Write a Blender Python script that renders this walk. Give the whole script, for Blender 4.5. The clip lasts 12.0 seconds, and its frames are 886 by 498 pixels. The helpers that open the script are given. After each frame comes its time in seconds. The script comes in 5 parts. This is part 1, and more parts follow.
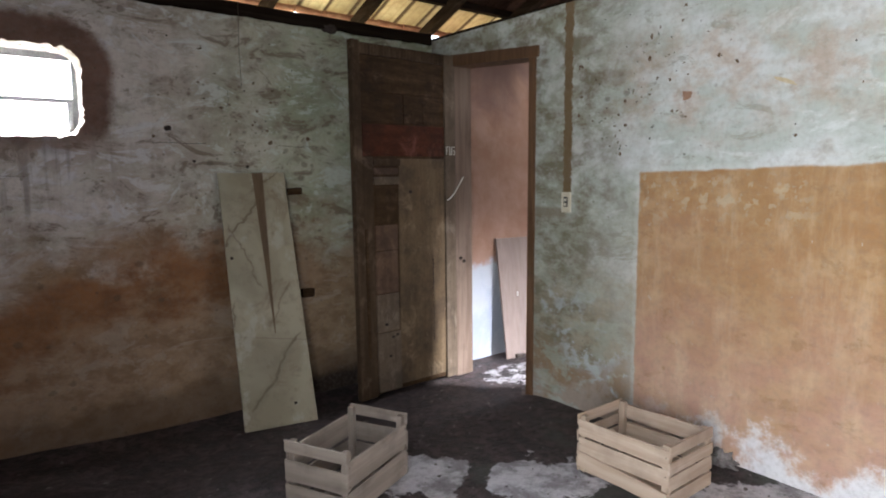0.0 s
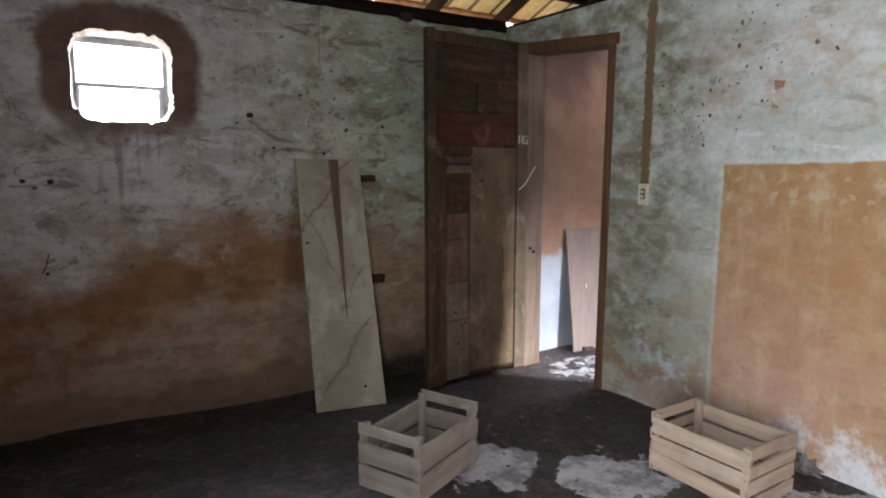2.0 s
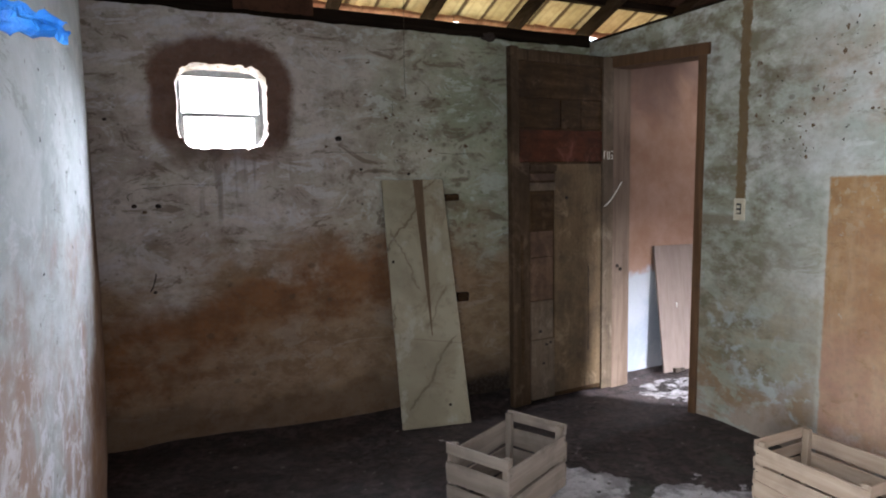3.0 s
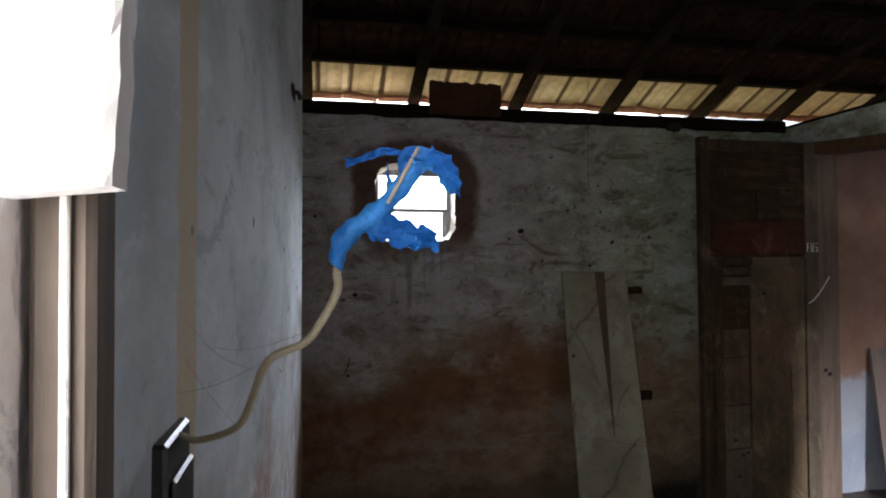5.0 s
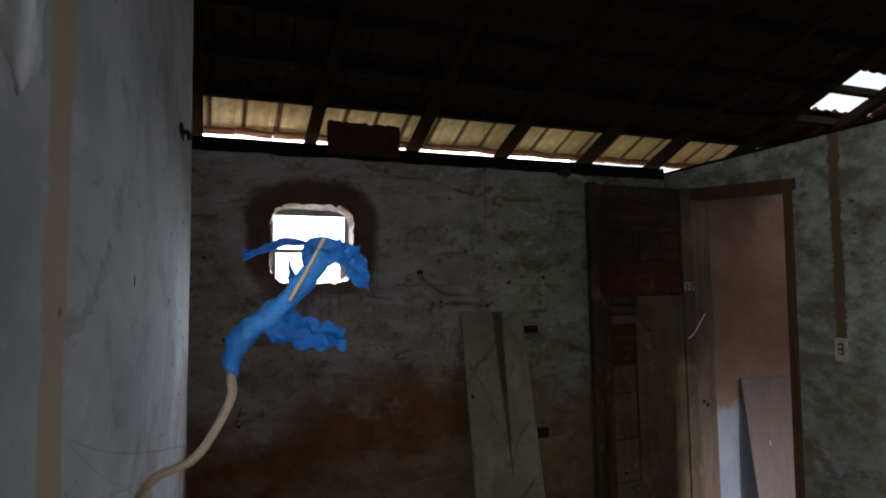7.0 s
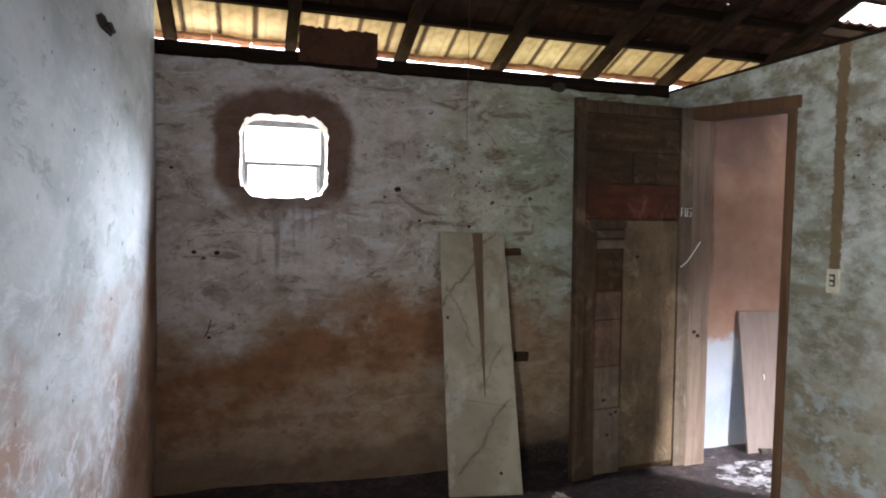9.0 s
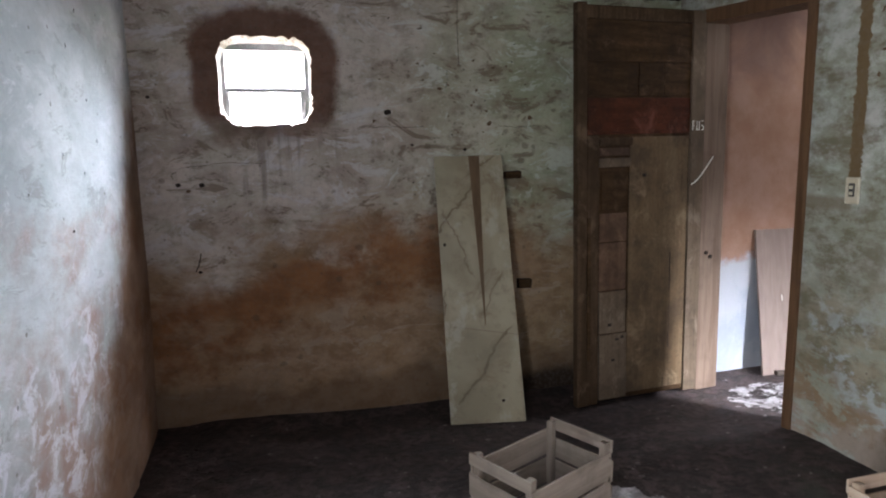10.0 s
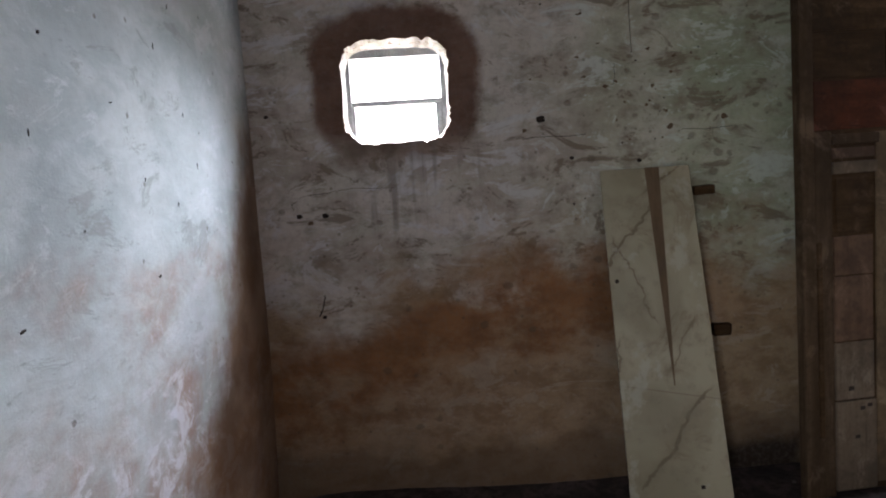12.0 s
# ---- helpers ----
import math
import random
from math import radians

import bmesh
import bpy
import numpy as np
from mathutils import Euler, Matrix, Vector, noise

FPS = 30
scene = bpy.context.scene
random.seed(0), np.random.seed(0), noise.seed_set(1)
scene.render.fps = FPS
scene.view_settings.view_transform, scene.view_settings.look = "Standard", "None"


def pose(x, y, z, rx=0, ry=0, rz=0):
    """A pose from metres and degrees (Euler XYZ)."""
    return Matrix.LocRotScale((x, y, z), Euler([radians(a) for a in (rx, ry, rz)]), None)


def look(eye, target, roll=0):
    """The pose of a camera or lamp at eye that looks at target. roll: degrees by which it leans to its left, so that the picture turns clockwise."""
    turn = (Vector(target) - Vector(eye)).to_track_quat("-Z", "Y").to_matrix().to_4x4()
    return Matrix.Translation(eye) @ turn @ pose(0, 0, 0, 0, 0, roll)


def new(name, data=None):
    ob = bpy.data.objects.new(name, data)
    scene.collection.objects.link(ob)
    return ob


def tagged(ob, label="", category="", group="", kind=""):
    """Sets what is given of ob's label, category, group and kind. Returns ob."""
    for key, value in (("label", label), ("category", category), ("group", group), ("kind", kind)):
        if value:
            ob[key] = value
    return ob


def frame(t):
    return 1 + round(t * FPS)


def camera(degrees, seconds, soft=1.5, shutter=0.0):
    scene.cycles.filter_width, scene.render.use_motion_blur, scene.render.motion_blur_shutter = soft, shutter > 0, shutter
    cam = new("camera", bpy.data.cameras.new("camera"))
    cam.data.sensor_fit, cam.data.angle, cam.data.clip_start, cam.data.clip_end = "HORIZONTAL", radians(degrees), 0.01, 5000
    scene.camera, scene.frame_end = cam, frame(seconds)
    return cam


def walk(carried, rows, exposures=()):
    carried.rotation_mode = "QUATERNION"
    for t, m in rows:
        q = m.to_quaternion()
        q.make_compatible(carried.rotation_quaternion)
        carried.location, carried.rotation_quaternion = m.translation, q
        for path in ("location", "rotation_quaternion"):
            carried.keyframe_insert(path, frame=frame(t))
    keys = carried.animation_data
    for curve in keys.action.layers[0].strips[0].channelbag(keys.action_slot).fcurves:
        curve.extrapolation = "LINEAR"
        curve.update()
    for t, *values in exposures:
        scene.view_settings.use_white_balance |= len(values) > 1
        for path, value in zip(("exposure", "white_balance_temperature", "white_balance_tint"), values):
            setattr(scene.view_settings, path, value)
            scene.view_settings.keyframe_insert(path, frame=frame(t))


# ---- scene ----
cam = camera(70.3, 12.0, soft=2.0)
PATH = [
    (0, (0.138, -3.727, 1.354), (1.357, -2.158, 1.126), -0.3),
    (0.5, (0.126, -3.708, 1.355), (1.32, -2.118, 1.14), 1.4),
    (1, (0.117, -3.701, 1.367), (1.269, -2.076, 1.197), 1.9),
    (1.5, (0.094, -3.707, 1.368), (1.165, -2.032, 1.152), 2.1),
    (2, (0.083, -3.686, 1.36), (1.145, -2.012, 1.094), 0.5),
    (2.5, (0.079, -3.675, 1.385), (1.094, -1.97, 1.133), -1.3),
    (3, (0.053, -3.666, 1.376), (0.901, -1.867, 1.16), -0.7),
    (3.5, (0.013, -3.652, 1.381), (0.657, -1.77, 1.172), -0.4),
    (3.7, (-0.004, -3.652, 1.384), (0.569, -1.744, 1.203), -0.2),
    (5.3, (-0.11, -3.622, 1.507), (0.279, -1.661, 1.582), -0.2),
    (5.5, (-0.12, -3.62, 1.524), (0.3, -1.668, 1.634), -0.1),
    (6, (-0.138, -3.621, 1.545), (0.323, -1.682, 1.71), -0.3),
    (6.5, (-0.137, -3.608, 1.549), (0.388, -1.688, 1.738), -0.3),
    (7, (-0.097, -3.598, 1.53), (0.606, -1.73, 1.656), -0.5),
    (7.5, (-0.056, -3.584, 1.5), (0.806, -1.78, 1.528), -1.0),
    (9.3, (0.353, -3.592, 1.469), (0.869, -1.667, 1.295), 0.0),
    (9.5, (0.397, -3.579, 1.465), (0.881, -1.654, 1.223), -0.7),
    (10, (0.492, -3.508, 1.399), (0.992, -1.595, 1.099), -1.1),
    (10.5, (0.493, -3.241, 1.381), (0.958, -1.303, 1.221), -1.6),
    (11, (0.507, -3.055, 1.352), (0.954, -1.113, 1.179), -0.5),
    (11.5, (0.539, -2.942, 1.351), (0.588, -0.948, 1.203), -1.8),
    (12, (0.508, -2.845, 1.348), (0.595, -0.856, 1.157), -3.6),
]
walk(cam, [(t, look(e, g, r)) for t, e, g, r in PATH],
     [(0, 3.15), (1.0, 3.0), (3.0, 2.98), (3.7, 3.0), (4.6, 1.9), (5.3, 1.25), (5.5, 0.9), (6.0, 0.0), (6.5, -0.5), (7.0, 1.0), (7.5, 2.45),
      (7.7, 2.6), (8.5, 2.95), (9.5, 3.22), (10.0, 3.04), (10.5, 2.92), (12.0, 2.75)])

# ---- sky, sun, light at the openings, added lamps ----
world = bpy.data.worlds.new("sky")
scene.world = world
world.use_nodes = True
wn = world.node_tree.nodes
sky = wn.new("ShaderNodeTexSky")
sky.sky_type, sky.sun_disc = "NISHITA", False
sky.sun_elevation, sky.sun_rotation = radians(62), radians(200)
sky.air_density, sky.dust_density = 1.0, 3.0
wn["Background"].inputs["Strength"].default_value = 0.15
haze = wn.new("ShaderNodeHueSaturation")
haze.inputs["Saturation"].default_value = 0.3
world.node_tree.links.new(sky.outputs["Color"], haze.inputs["Color"])
world.node_tree.links.new(haze.outputs["Color"], wn["Background"].inputs["Color"])

sun = new("sun", bpy.data.lights.new("sun", "SUN"))
sun.data.energy, sun.data.angle, sun.data.color = 1.5, radians(25), (1.0, 0.95, 0.87)
sun.matrix_world = look((0, 0, 0), (-0.16, 0.44, -0.88))


def area_lamp(name, eye, target, w, h, power, color):
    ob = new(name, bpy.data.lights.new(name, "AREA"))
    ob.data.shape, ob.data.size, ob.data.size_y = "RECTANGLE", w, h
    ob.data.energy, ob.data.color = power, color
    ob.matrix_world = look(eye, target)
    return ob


area_lamp("daylight_entrance", (-0.47, -3.71, 1.25), (1.9, -2.55, 0.35), 0.62, 1.7, 12.5, (0.885, 0.915, 1.0))
# fill from an added, unseen opening, brightens the west wall
area_lamp("added_lamp_side", (3.22, -4.5, 1.15), (-0.2, -3.3, 0.35), 0.85, 1.7, 5.6, (0.89, 0.90, 1.0))
small_window = area_lamp("daylight_small_window", (0.468, 0.42, 1.98), (0.42, -0.55, 1.12), 0.66, 0.66, 23.0, (0.81, 0.875, 1.0))
small_window.data.spread = radians(100)
# added lamp in an unseen opening, lifts the upper pink wall
area_lamp("added_lamp_east", (5.72, -0.49, 1.97), (3, -0.66, 1.2), 0.28, 0.38, 5, (0.89, 0.90, 1.0))
# added lamp, out of view, lights the jamb's foot and the floor beyond
back_lamp = area_lamp("added_lamp_back", (4.78, -4.05, 2.28), (3.10, -0.45, 0.0), 0.5, 0.5, 14.0, (0.88, 0.90, 1.0))
back_lamp.data.spread = radians(50)


# ---- materials ----
class Nodes:
    """A short way to write node trees."""

    def __init__(self, name, rough=0.8, metal=0.0, spec=0.5):
        self.mat = bpy.data.materials.new(name)
        self.mat.use_nodes = True
        self.t = self.mat.node_tree
        self.b = self.t.nodes["Principled BSDF"]
        self.b.inputs["Roughness"].default_value = rough
        self.b.inputs["Metallic"].default_value = metal
        self.b.inputs["Specular IOR Level"].default_value = spec
        self.tc = self.t.nodes.new("ShaderNodeTexCoord")
        self.obj = self.tc.outputs["Object"]

    def put(self, socket, v):
        if isinstance(v, bpy.types.NodeSocket):
            self.t.links.new(v, socket)
        elif isinstance(v, (tuple, list)) and len(v) == 3 and socket.type == "RGBA":
            socket.default_value = (*v, 1)
        else:
            socket.default_value = v

    def vec(self, sx=1, sy=1, sz=1, off=(0, 0, 0), src=None):
        n = self.t.nodes.new("ShaderNodeMapping")
        self.put(n.inputs["Vector"], src or self.obj)
        n.inputs["Scale"].default_value = (sx, sy, sz)
        n.inputs["Location"].default_value = off
        return n.outputs[0]

    def noise(self, scale, detail=4, rough=0.55, src=None, warp=0.0):
        n = self.t.nodes.new("ShaderNodeTexNoise")
        self.put(n.inputs["Vector"], src or self.obj)
        for k, v in (("Scale", scale), ("Detail", detail), ("Roughness", rough), ("Distortion", warp)):
            n.inputs[k].default_value = v
        return n.outputs["Fac"]

    def cells(self, scale, src=None, out="Distance", feature="F1"):
        n = self.t.nodes.new("ShaderNodeTexVoronoi")
        n.feature = feature
        self.put(n.inputs["Vector"], src or self.obj)
        n.inputs["Scale"].default_value = scale
        return n.outputs[out]

    def m(self, op, a, b=0.0, c=0.0):
        n = self.t.nodes.new("ShaderNodeMath")
        n.operation = op
        for i, v in enumerate((a, b, c)):
            self.put(n.inputs[i], v)
        return n.outputs[0]

    def step(self, v, lo, hi, a=0.0, b=1.0):
        n = self.t.nodes.new("ShaderNodeMapRange")
        n.interpolation_type = "SMOOTHSTEP"
        for k, x in (("Value", v), ("From Min", lo), ("From Max", hi), ("To Min", a), ("To Max", b)):
            self.put(n.inputs[k], x)
        return n.outputs["Result"]

    def mix(self, f, a, b, blend="MIX"):
        n = self.t.nodes.new("ShaderNodeMix")
        n.data_type, n.blend_type = "RGBA", blend
        self.put(n.inputs["Factor"], f)
        self.put(n.inputs[6], a)
        self.put(n.inputs[7], b)
        return n.outputs[2]

    def axis(self, i, src=None):
        n = self.t.nodes.new("ShaderNodeSeparateXYZ")
        self.put(n.inputs[0], src or self.obj)
        return n.outputs[i]

    def rand(self):
        return self.t.nodes.new("ShaderNodeObjectInfo").outputs["Random"]

    def done(self, color, rough=None, height=None, bump=0.4, dist=0.01):
        self.put(self.b.inputs["Base Color"], color)
        if rough is not None:
            self.put(self.b.inputs["Roughness"], rough)
        if height is not None:
            n = self.t.nodes.new("ShaderNodeBump")
            n.inputs["Strength"].default_value, n.inputs["Distance"].default_value = bump, dist
            self.put(n.inputs["Height"], height)
            self.t.links.new(n.outputs[0], self.b.inputs["Normal"])
        return self.mat


def bands(n, u, z, u0, u1, z0, z1, soft, wob):
    """A mask that is 1 inside a rectangle of the wall with a wobbling edge."""
    a = n.m("ADD", u, wob)
    c = n.m("ADD", z, wob)
    left = n.step(a, u0 - soft, u0 + soft)
    right = n.step(a, u1 - soft, u1 + soft, 1.0, 0.0)
    low = n.step(c, z0 - soft, z0 + soft)
    high = n.step(c, z1 - soft, z1 + soft, 1.0, 0.0)
    return n.m("MULTIPLY", n.m("MULTIPLY", left, right), n.m("MULTIPLY", low, high))


def wall_plaster(name, along, kind):
    """Limewashed mud plaster: worn pale green paint, dirt, damp stains, pock marks, some painted shade."""
    n = Nodes(name, 0.95, 0.0, 0.15)
    u, z = n.axis(along), n.axis(2)
    big = n.noise(1.4, 4, 0.5)
    mid = n.noise(5.5, 10, 0.68, src=n.vec(1, 1, 1.5))
    fine = n.noise(38, 6, 0.65)
    grain = n.noise(150, 3, 0.6)
    patch = n.noise(2.4, 9, 0.62, src=n.vec(1, 1, 1.7, (3, 1, 7)))
    brush = n.noise(3.6, 10, 0.72, src=n.vec(1, 1, 1.9, (1, 5, 2)), warp=0.3)
    wob = n.m("MULTIPLY", n.m("SUBTRACT", n.noise(3.0, 9, 0.65), 0.5), 0.6)
    low = lambda a, b, k, top: n.step(n.m("ADD", z, n.m("MULTIPLY", n.m("SUBTRACT", patch, 0.5), k)), a, b, top, 0.0)
    bare = None
    if kind == "north":
        # grey towards the window, green towards the door
        green = n.mix(n.step(patch, 0.40, 0.60), (0.30, 0.335, 0.23), (0.43, 0.455, 0.33))
        grey = n.mix(n.step(patch, 0.40, 0.60), (0.41, 0.345, 0.305), (0.59, 0.53, 0.49))
        col = n.mix(n.step(n.m("ADD", u, n.m("MULTIPLY", wob, 2.4)), 0.7, 2.2), grey, green)
        col = n.mix(n.step(brush, 0.42, 0.66, 0.0, 0.6), col, (0.52, 0.505, 0.44))
        col = n.mix(n.step(mid, 0.47, 0.68, 0.0, 0.68), col, (0.18, 0.145, 0.105))
        wipe = n.noise(3.6, 12, 0.74, src=n.vec(1, 1, 2.0, (6, 2, 1)), warp=0.7)
        col = n.mix(n.step(wipe, 0.53, 0.59, 0.0, 0.85), col, n.mix(n.step(u, 0.6, 1.8), (0.60, 0.58, 0.60), (0.53, 0.59, 0.52)))
        col = n.mix(n.step(wipe, 0.46, 0.40, 0.0, 0.75), col, (0.16, 0.125, 0.09))
        high = n.m("ADD", z, n.step(u, 0.2, 1.0, 0.22, 0.0))
        brown = n.step(n.m("ADD", high, n.m("MULTIPLY", n.m("SUBTRACT", patch, 0.5), 1.3)), 0.80, 1.2, 1.0, 0.0)
        col = n.mix(n.m("MULTIPLY", brown, 0.85), col, n.mix(n.step(mid, 0.42, 0.60), (0.33, 0.222, 0.130), (0.235, 0.142, 0.073)))
        col = n.mix(n.m("MULTIPLY", low(0.75, 1.15, 1.2, 1.0), n.step(wipe, 0.54, 0.60, 0.0, 0.55)), col, (0.40, 0.33, 0.255))
        tide = n.m("SUBTRACT", n.m("ADD", z, n.m("MULTIPLY", wob, 1.1)), n.step(n.m("ADD", u, wob), 0.0, 1.0, 0.72, 1.07))
        red = n.m("MULTIPLY", n.step(tide, -0.16, 0.05, 1.0, 0.0), n.step(n.m("ADD", tide, n.m("MULTIPLY", n.m("SUBTRACT", mid, 0.5), 0.5)), -0.62, -0.30, 0.10, 1.0))
        red = n.m("MULTIPLY", red, n.step(n.noise(2.1, 8, 0.62, src=n.vec(1, 1, 1.2, (2, 0, 5)), warp=0.3), 0.36, 0.50, 0.30, 1.0))
        olive = n.step(n.m("ADD", u, n.m("MULTIPLY", wob, 0.8)), 1.35, 1.75, 1.0, 0.25)
        red = n.m("MULTIPLY", red, olive)
        col = n.mix(n.m("MULTIPLY", red, 0.95), col, n.mix(n.step(mid, 0.35, 0.65), (0.265, 0.125, 0.055), (0.19, 0.09, 0.042)))
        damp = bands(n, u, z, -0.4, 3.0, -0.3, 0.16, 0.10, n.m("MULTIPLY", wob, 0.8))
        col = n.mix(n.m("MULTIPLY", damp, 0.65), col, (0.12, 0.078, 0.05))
        # near-black patch at the wall's foot, between leaning board and door
        foot_black = bands(n, u, z, 1.70, 2.3, -0.4, 0.05, 0.05, n.m("MULTIPLY", wob, 0.25))
        col = n.mix(n.m("MULTIPLY", foot_black, 0.9), col, (0.022, 0.016, 0.013))
        rx = n.m("POWER", n.m("ABSOLUTE", n.m("DIVIDE", n.m("SUBTRACT", u, 0.475), 0.385)), 3.0)
        rz = n.m("POWER", n.m("ABSOLUTE", n.m("DIVIDE", n.m("SUBTRACT", z, 1.830), 0.345)), 3.0)
        ring = n.step(n.m("ADD", n.m("ADD", rx, rz), n.m("MULTIPLY", wob, 2.4)), 0.70, 1.15, 1.0, 0.0)
        ring = n.m("MULTIPLY", ring, n.step(n.m("ADD", z, n.m("MULTIPLY", wob, 0.5)), 1.46, 1.64, 0.45, 0.95))
        col = n.mix(ring, col, n.mix(n.step(mid, 0.35, 0.65), (0.165, 0.088, 0.060), (0.115, 0.06, 0.042)))
        drip = n.noise(9, 3, 0.5, src=n.vec(2.2, 1, 0.12))
        dm = bands(n, u, z, 0.2, 0.85, 1.2, 1.55, 0.12, wob)
        col = n.mix(n.m("MULTIPLY", dm, n.step(drip, 0.52, 0.66, 0.0, 0.6)), col, (0.17, 0.14, 0.12))
    elif kind == "east":
        col = n.mix(n.step(patch, 0.38, 0.62), (0.47, 0.53, 0.495), (0.64, 0.675, 0.675))
        col = n.mix(n.step(brush, 0.50, 0.64, 0.0, 0.6), col, (0.66, 0.69, 0.68))
        col = n.mix(n.step(mid, 0.54, 0.68, 0.0, 0.5), col, (0.36, 0.33, 0.28))
        wipe = n.noise(3.8, 12, 0.74, src=n.vec(1, 1, 1.9, (6, 2, 1)), warp=0.6)
        col = n.mix(n.step(wipe, 0.56, 0.62, 0.0, 0.6), col, (0.70, 0.74, 0.74))
        col = n.mix(n.step(wipe, 0.43, 0.37, 0.0, 0.65), col, (0.30, 0.31, 0.26))
        rust = bands(n, u, z, -3.2, -1.45, 1.58, 2.02, 0.16, n.m("MULTIPLY", wob, 0.8))
        col = n.mix(n.m("MULTIPLY", rust, n.step(mid, 0.40, 0.62, 0.0, 0.65)), col, (0.47, 0.37, 0.29))
        col = n.mix(low(0.45, 1.35, 1.0, 0.9), col, n.mix(n.step(mid, 0.40, 0.60), (0.36, 0.30, 0.21), (0.45, 0.44, 0.38)))
        # olive grime near the door, also painting how light fades along this wall
        grime_falloff = n.step(n.m("ADD", u, n.m("MULTIPLY", wob, 1.6)), -2.0, -1.3, 0.0, 0.92)
        col = n.mix(n.m("MULTIPLY", grime_falloff, n.step(mid, 0.36, 0.58, 0.35, 1.0)), col, n.mix(n.step(brush, 0.45, 0.58), (0.155, 0.135, 0.082), (0.27, 0.285, 0.22)))
        slant = n.m("ADD", z, n.m("MULTIPLY", n.m("ADD", u, 1.35), -0.55))
        peel = bands(n, u, slant, -1.78, -1.06, 0.28, 0.66, 0.13, n.m("MULTIPLY", wob, 1.1))
        col = n.mix(n.m("MULTIPLY", peel, n.step(n.noise(7.0, 9, 0.7, src=n.vec(1, 1, 1.2)), 0.50, 0.58, 0.0, 0.75)), col, (0.44, 0.48, 0.50))
        foot = bands(n, u, z, -1.8, -0.9, -0.3, 0.30, 0.10, n.m("MULTIPLY", wob, 0.7))
        col = n.mix(n.m("MULTIPLY", foot, n.step(brush, 0.57, 0.50, 0.0, 0.8)), col, (0.28, 0.185, 0.11))
        edge = n.m("MULTIPLY", n.m("SUBTRACT", n.noise(7, 6, 0.7), 0.5), 0.035)
        zt = n.m("ADD", z, n.m("MULTIPLY", n.m("ADD", u, 1.774), 0.024))
        pan = bands(n, u, zt, -9, -1.775, -0.4, 1.372, 0.007, edge)
        rim = bands(n, u, zt, -9, -1.752, -0.4, 1.394, 0.012, edge)
        col = n.mix(n.m("MULTIPLY", rim, 0.3), col, (0.60, 0.63, 0.60))
        up = n.step(n.m("ADD", z, n.m("MULTIPLY", n.m("SUBTRACT", big, 0.5), 1.4)), 0.15, 1.20)
        och = n.mix(up, (0.45, 0.272, 0.20), (0.37, 0.207, 0.092))
        och = n.mix(n.step(mid, 0.40, 0.70, 0.0, 0.5), och, (0.55, 0.40, 0.24))
        och = n.mix(n.step(patch, 0.46, 0.70, 0.0, 0.45), och, (0.36, 0.215, 0.10))
        och = n.mix(n.step(n.noise(6, 8, 0.7, src=n.vec(1, 1, 0.25)), 0.46, 0.70, 0.0, 0.5), och, (0.60, 0.46, 0.31))
        och = n.mix(n.step(n.noise(5.5, 11, 0.74, src=n.vec(1, 1, 1.3, (8, 3, 2)), warp=0.4), 0.56, 0.66, 0.0, 0.55), och, (0.29, 0.175, 0.085))
        worn = n.m("MULTIPLY", bands(n, u, z, -2.6, -1.7, 1.16, 1.36, 0.06, n.m("MULTIPLY", wob, 0.4)), n.step(n.noise(19, 6, 0.6), 0.54, 0.60, 0.0, 0.6))
        och = n.mix(worn, och, (0.54, 0.46, 0.33))
        col = n.mix(n.m("MULTIPLY", pan, n.step(n.noise(16, 8, 0.7), 0.30, 0.36, 0.35, 1.0)), col, och)
        salt = n.step(n.m("ADD", z, n.m("MULTIPLY", n.m("SUBTRACT", n.noise(5, 8, 0.7), 0.5), 0.9)), 0.03, 0.20, 0.95, 0.0)
        salt = n.m("MULTIPLY", salt, n.step(n.m("ADD", u, n.m("MULTIPLY", wob, 0.5)), -2.3, -1.85, 1.0, 0.22))
        col = n.mix(salt, col, (0.68, 0.68, 0.69))
        chase = bands(n, u, z, -1.318, -1.258, 1.26, 2.4, 0.004, n.m("MULTIPLY", n.m("SUBTRACT", n.noise(22, 8, 0.75), 0.5), 0.07))
        link = bands(n, u, z, -1.29, -1.03, 1.11, 1.17, 0.015, n.m("MULTIPLY", wob, 0.1))
        col = n.mix(n.m("MAXIMUM", chase, n.m("MULTIPLY", link, 0.6)), col, n.mix(mid, (0.11, 0.075, 0.037), (0.21, 0.15, 0.082)))
        bare = pan
    else:
        col = n.mix(n.step(patch, 0.35, 0.65), (0.35, 0.385, 0.40), (0.47, 0.505, 0.52))
        col = n.mix(n.step(n.noise(3, 6, 0.6, src=n.vec(1, 1, 2, (5, 0, 3)), warp=0.6), 0.46, 0.64, 0.0, 0.5), col, (0.56, 0.59, 0.61))
        smear = n.noise(3.0, 12, 0.78, src=n.vec(1, 1.0, 2.2, (2, 7, 3)), warp=0.5)
        col = n.mix(n.step(smear, 0.55, 0.61, 0.0, 0.5), col, (0.60, 0.62, 0.65))
        col = n.mix(n.step(smear, 0.44, 0.38, 0.0, 0.55), col, (0.24, 0.25, 0.24))
        col = n.mix(n.step(n.noise(4, 5, 0.55, src=n.vec(1, 1.3, 2)), 0.46, 0.72, 0.0, 0.45), col, (0.40, 0.41, 0.42))
        pinkish = low(0.75, 1.25, 1.5, 1.0)
        col = n.mix(n.m("MULTIPLY", pinkish, n.step(n.noise(3.2, 8, 0.62, warp=0.4), 0.35, 0.56, 0.15, 0.9)), col, (0.34, 0.225, 0.175))
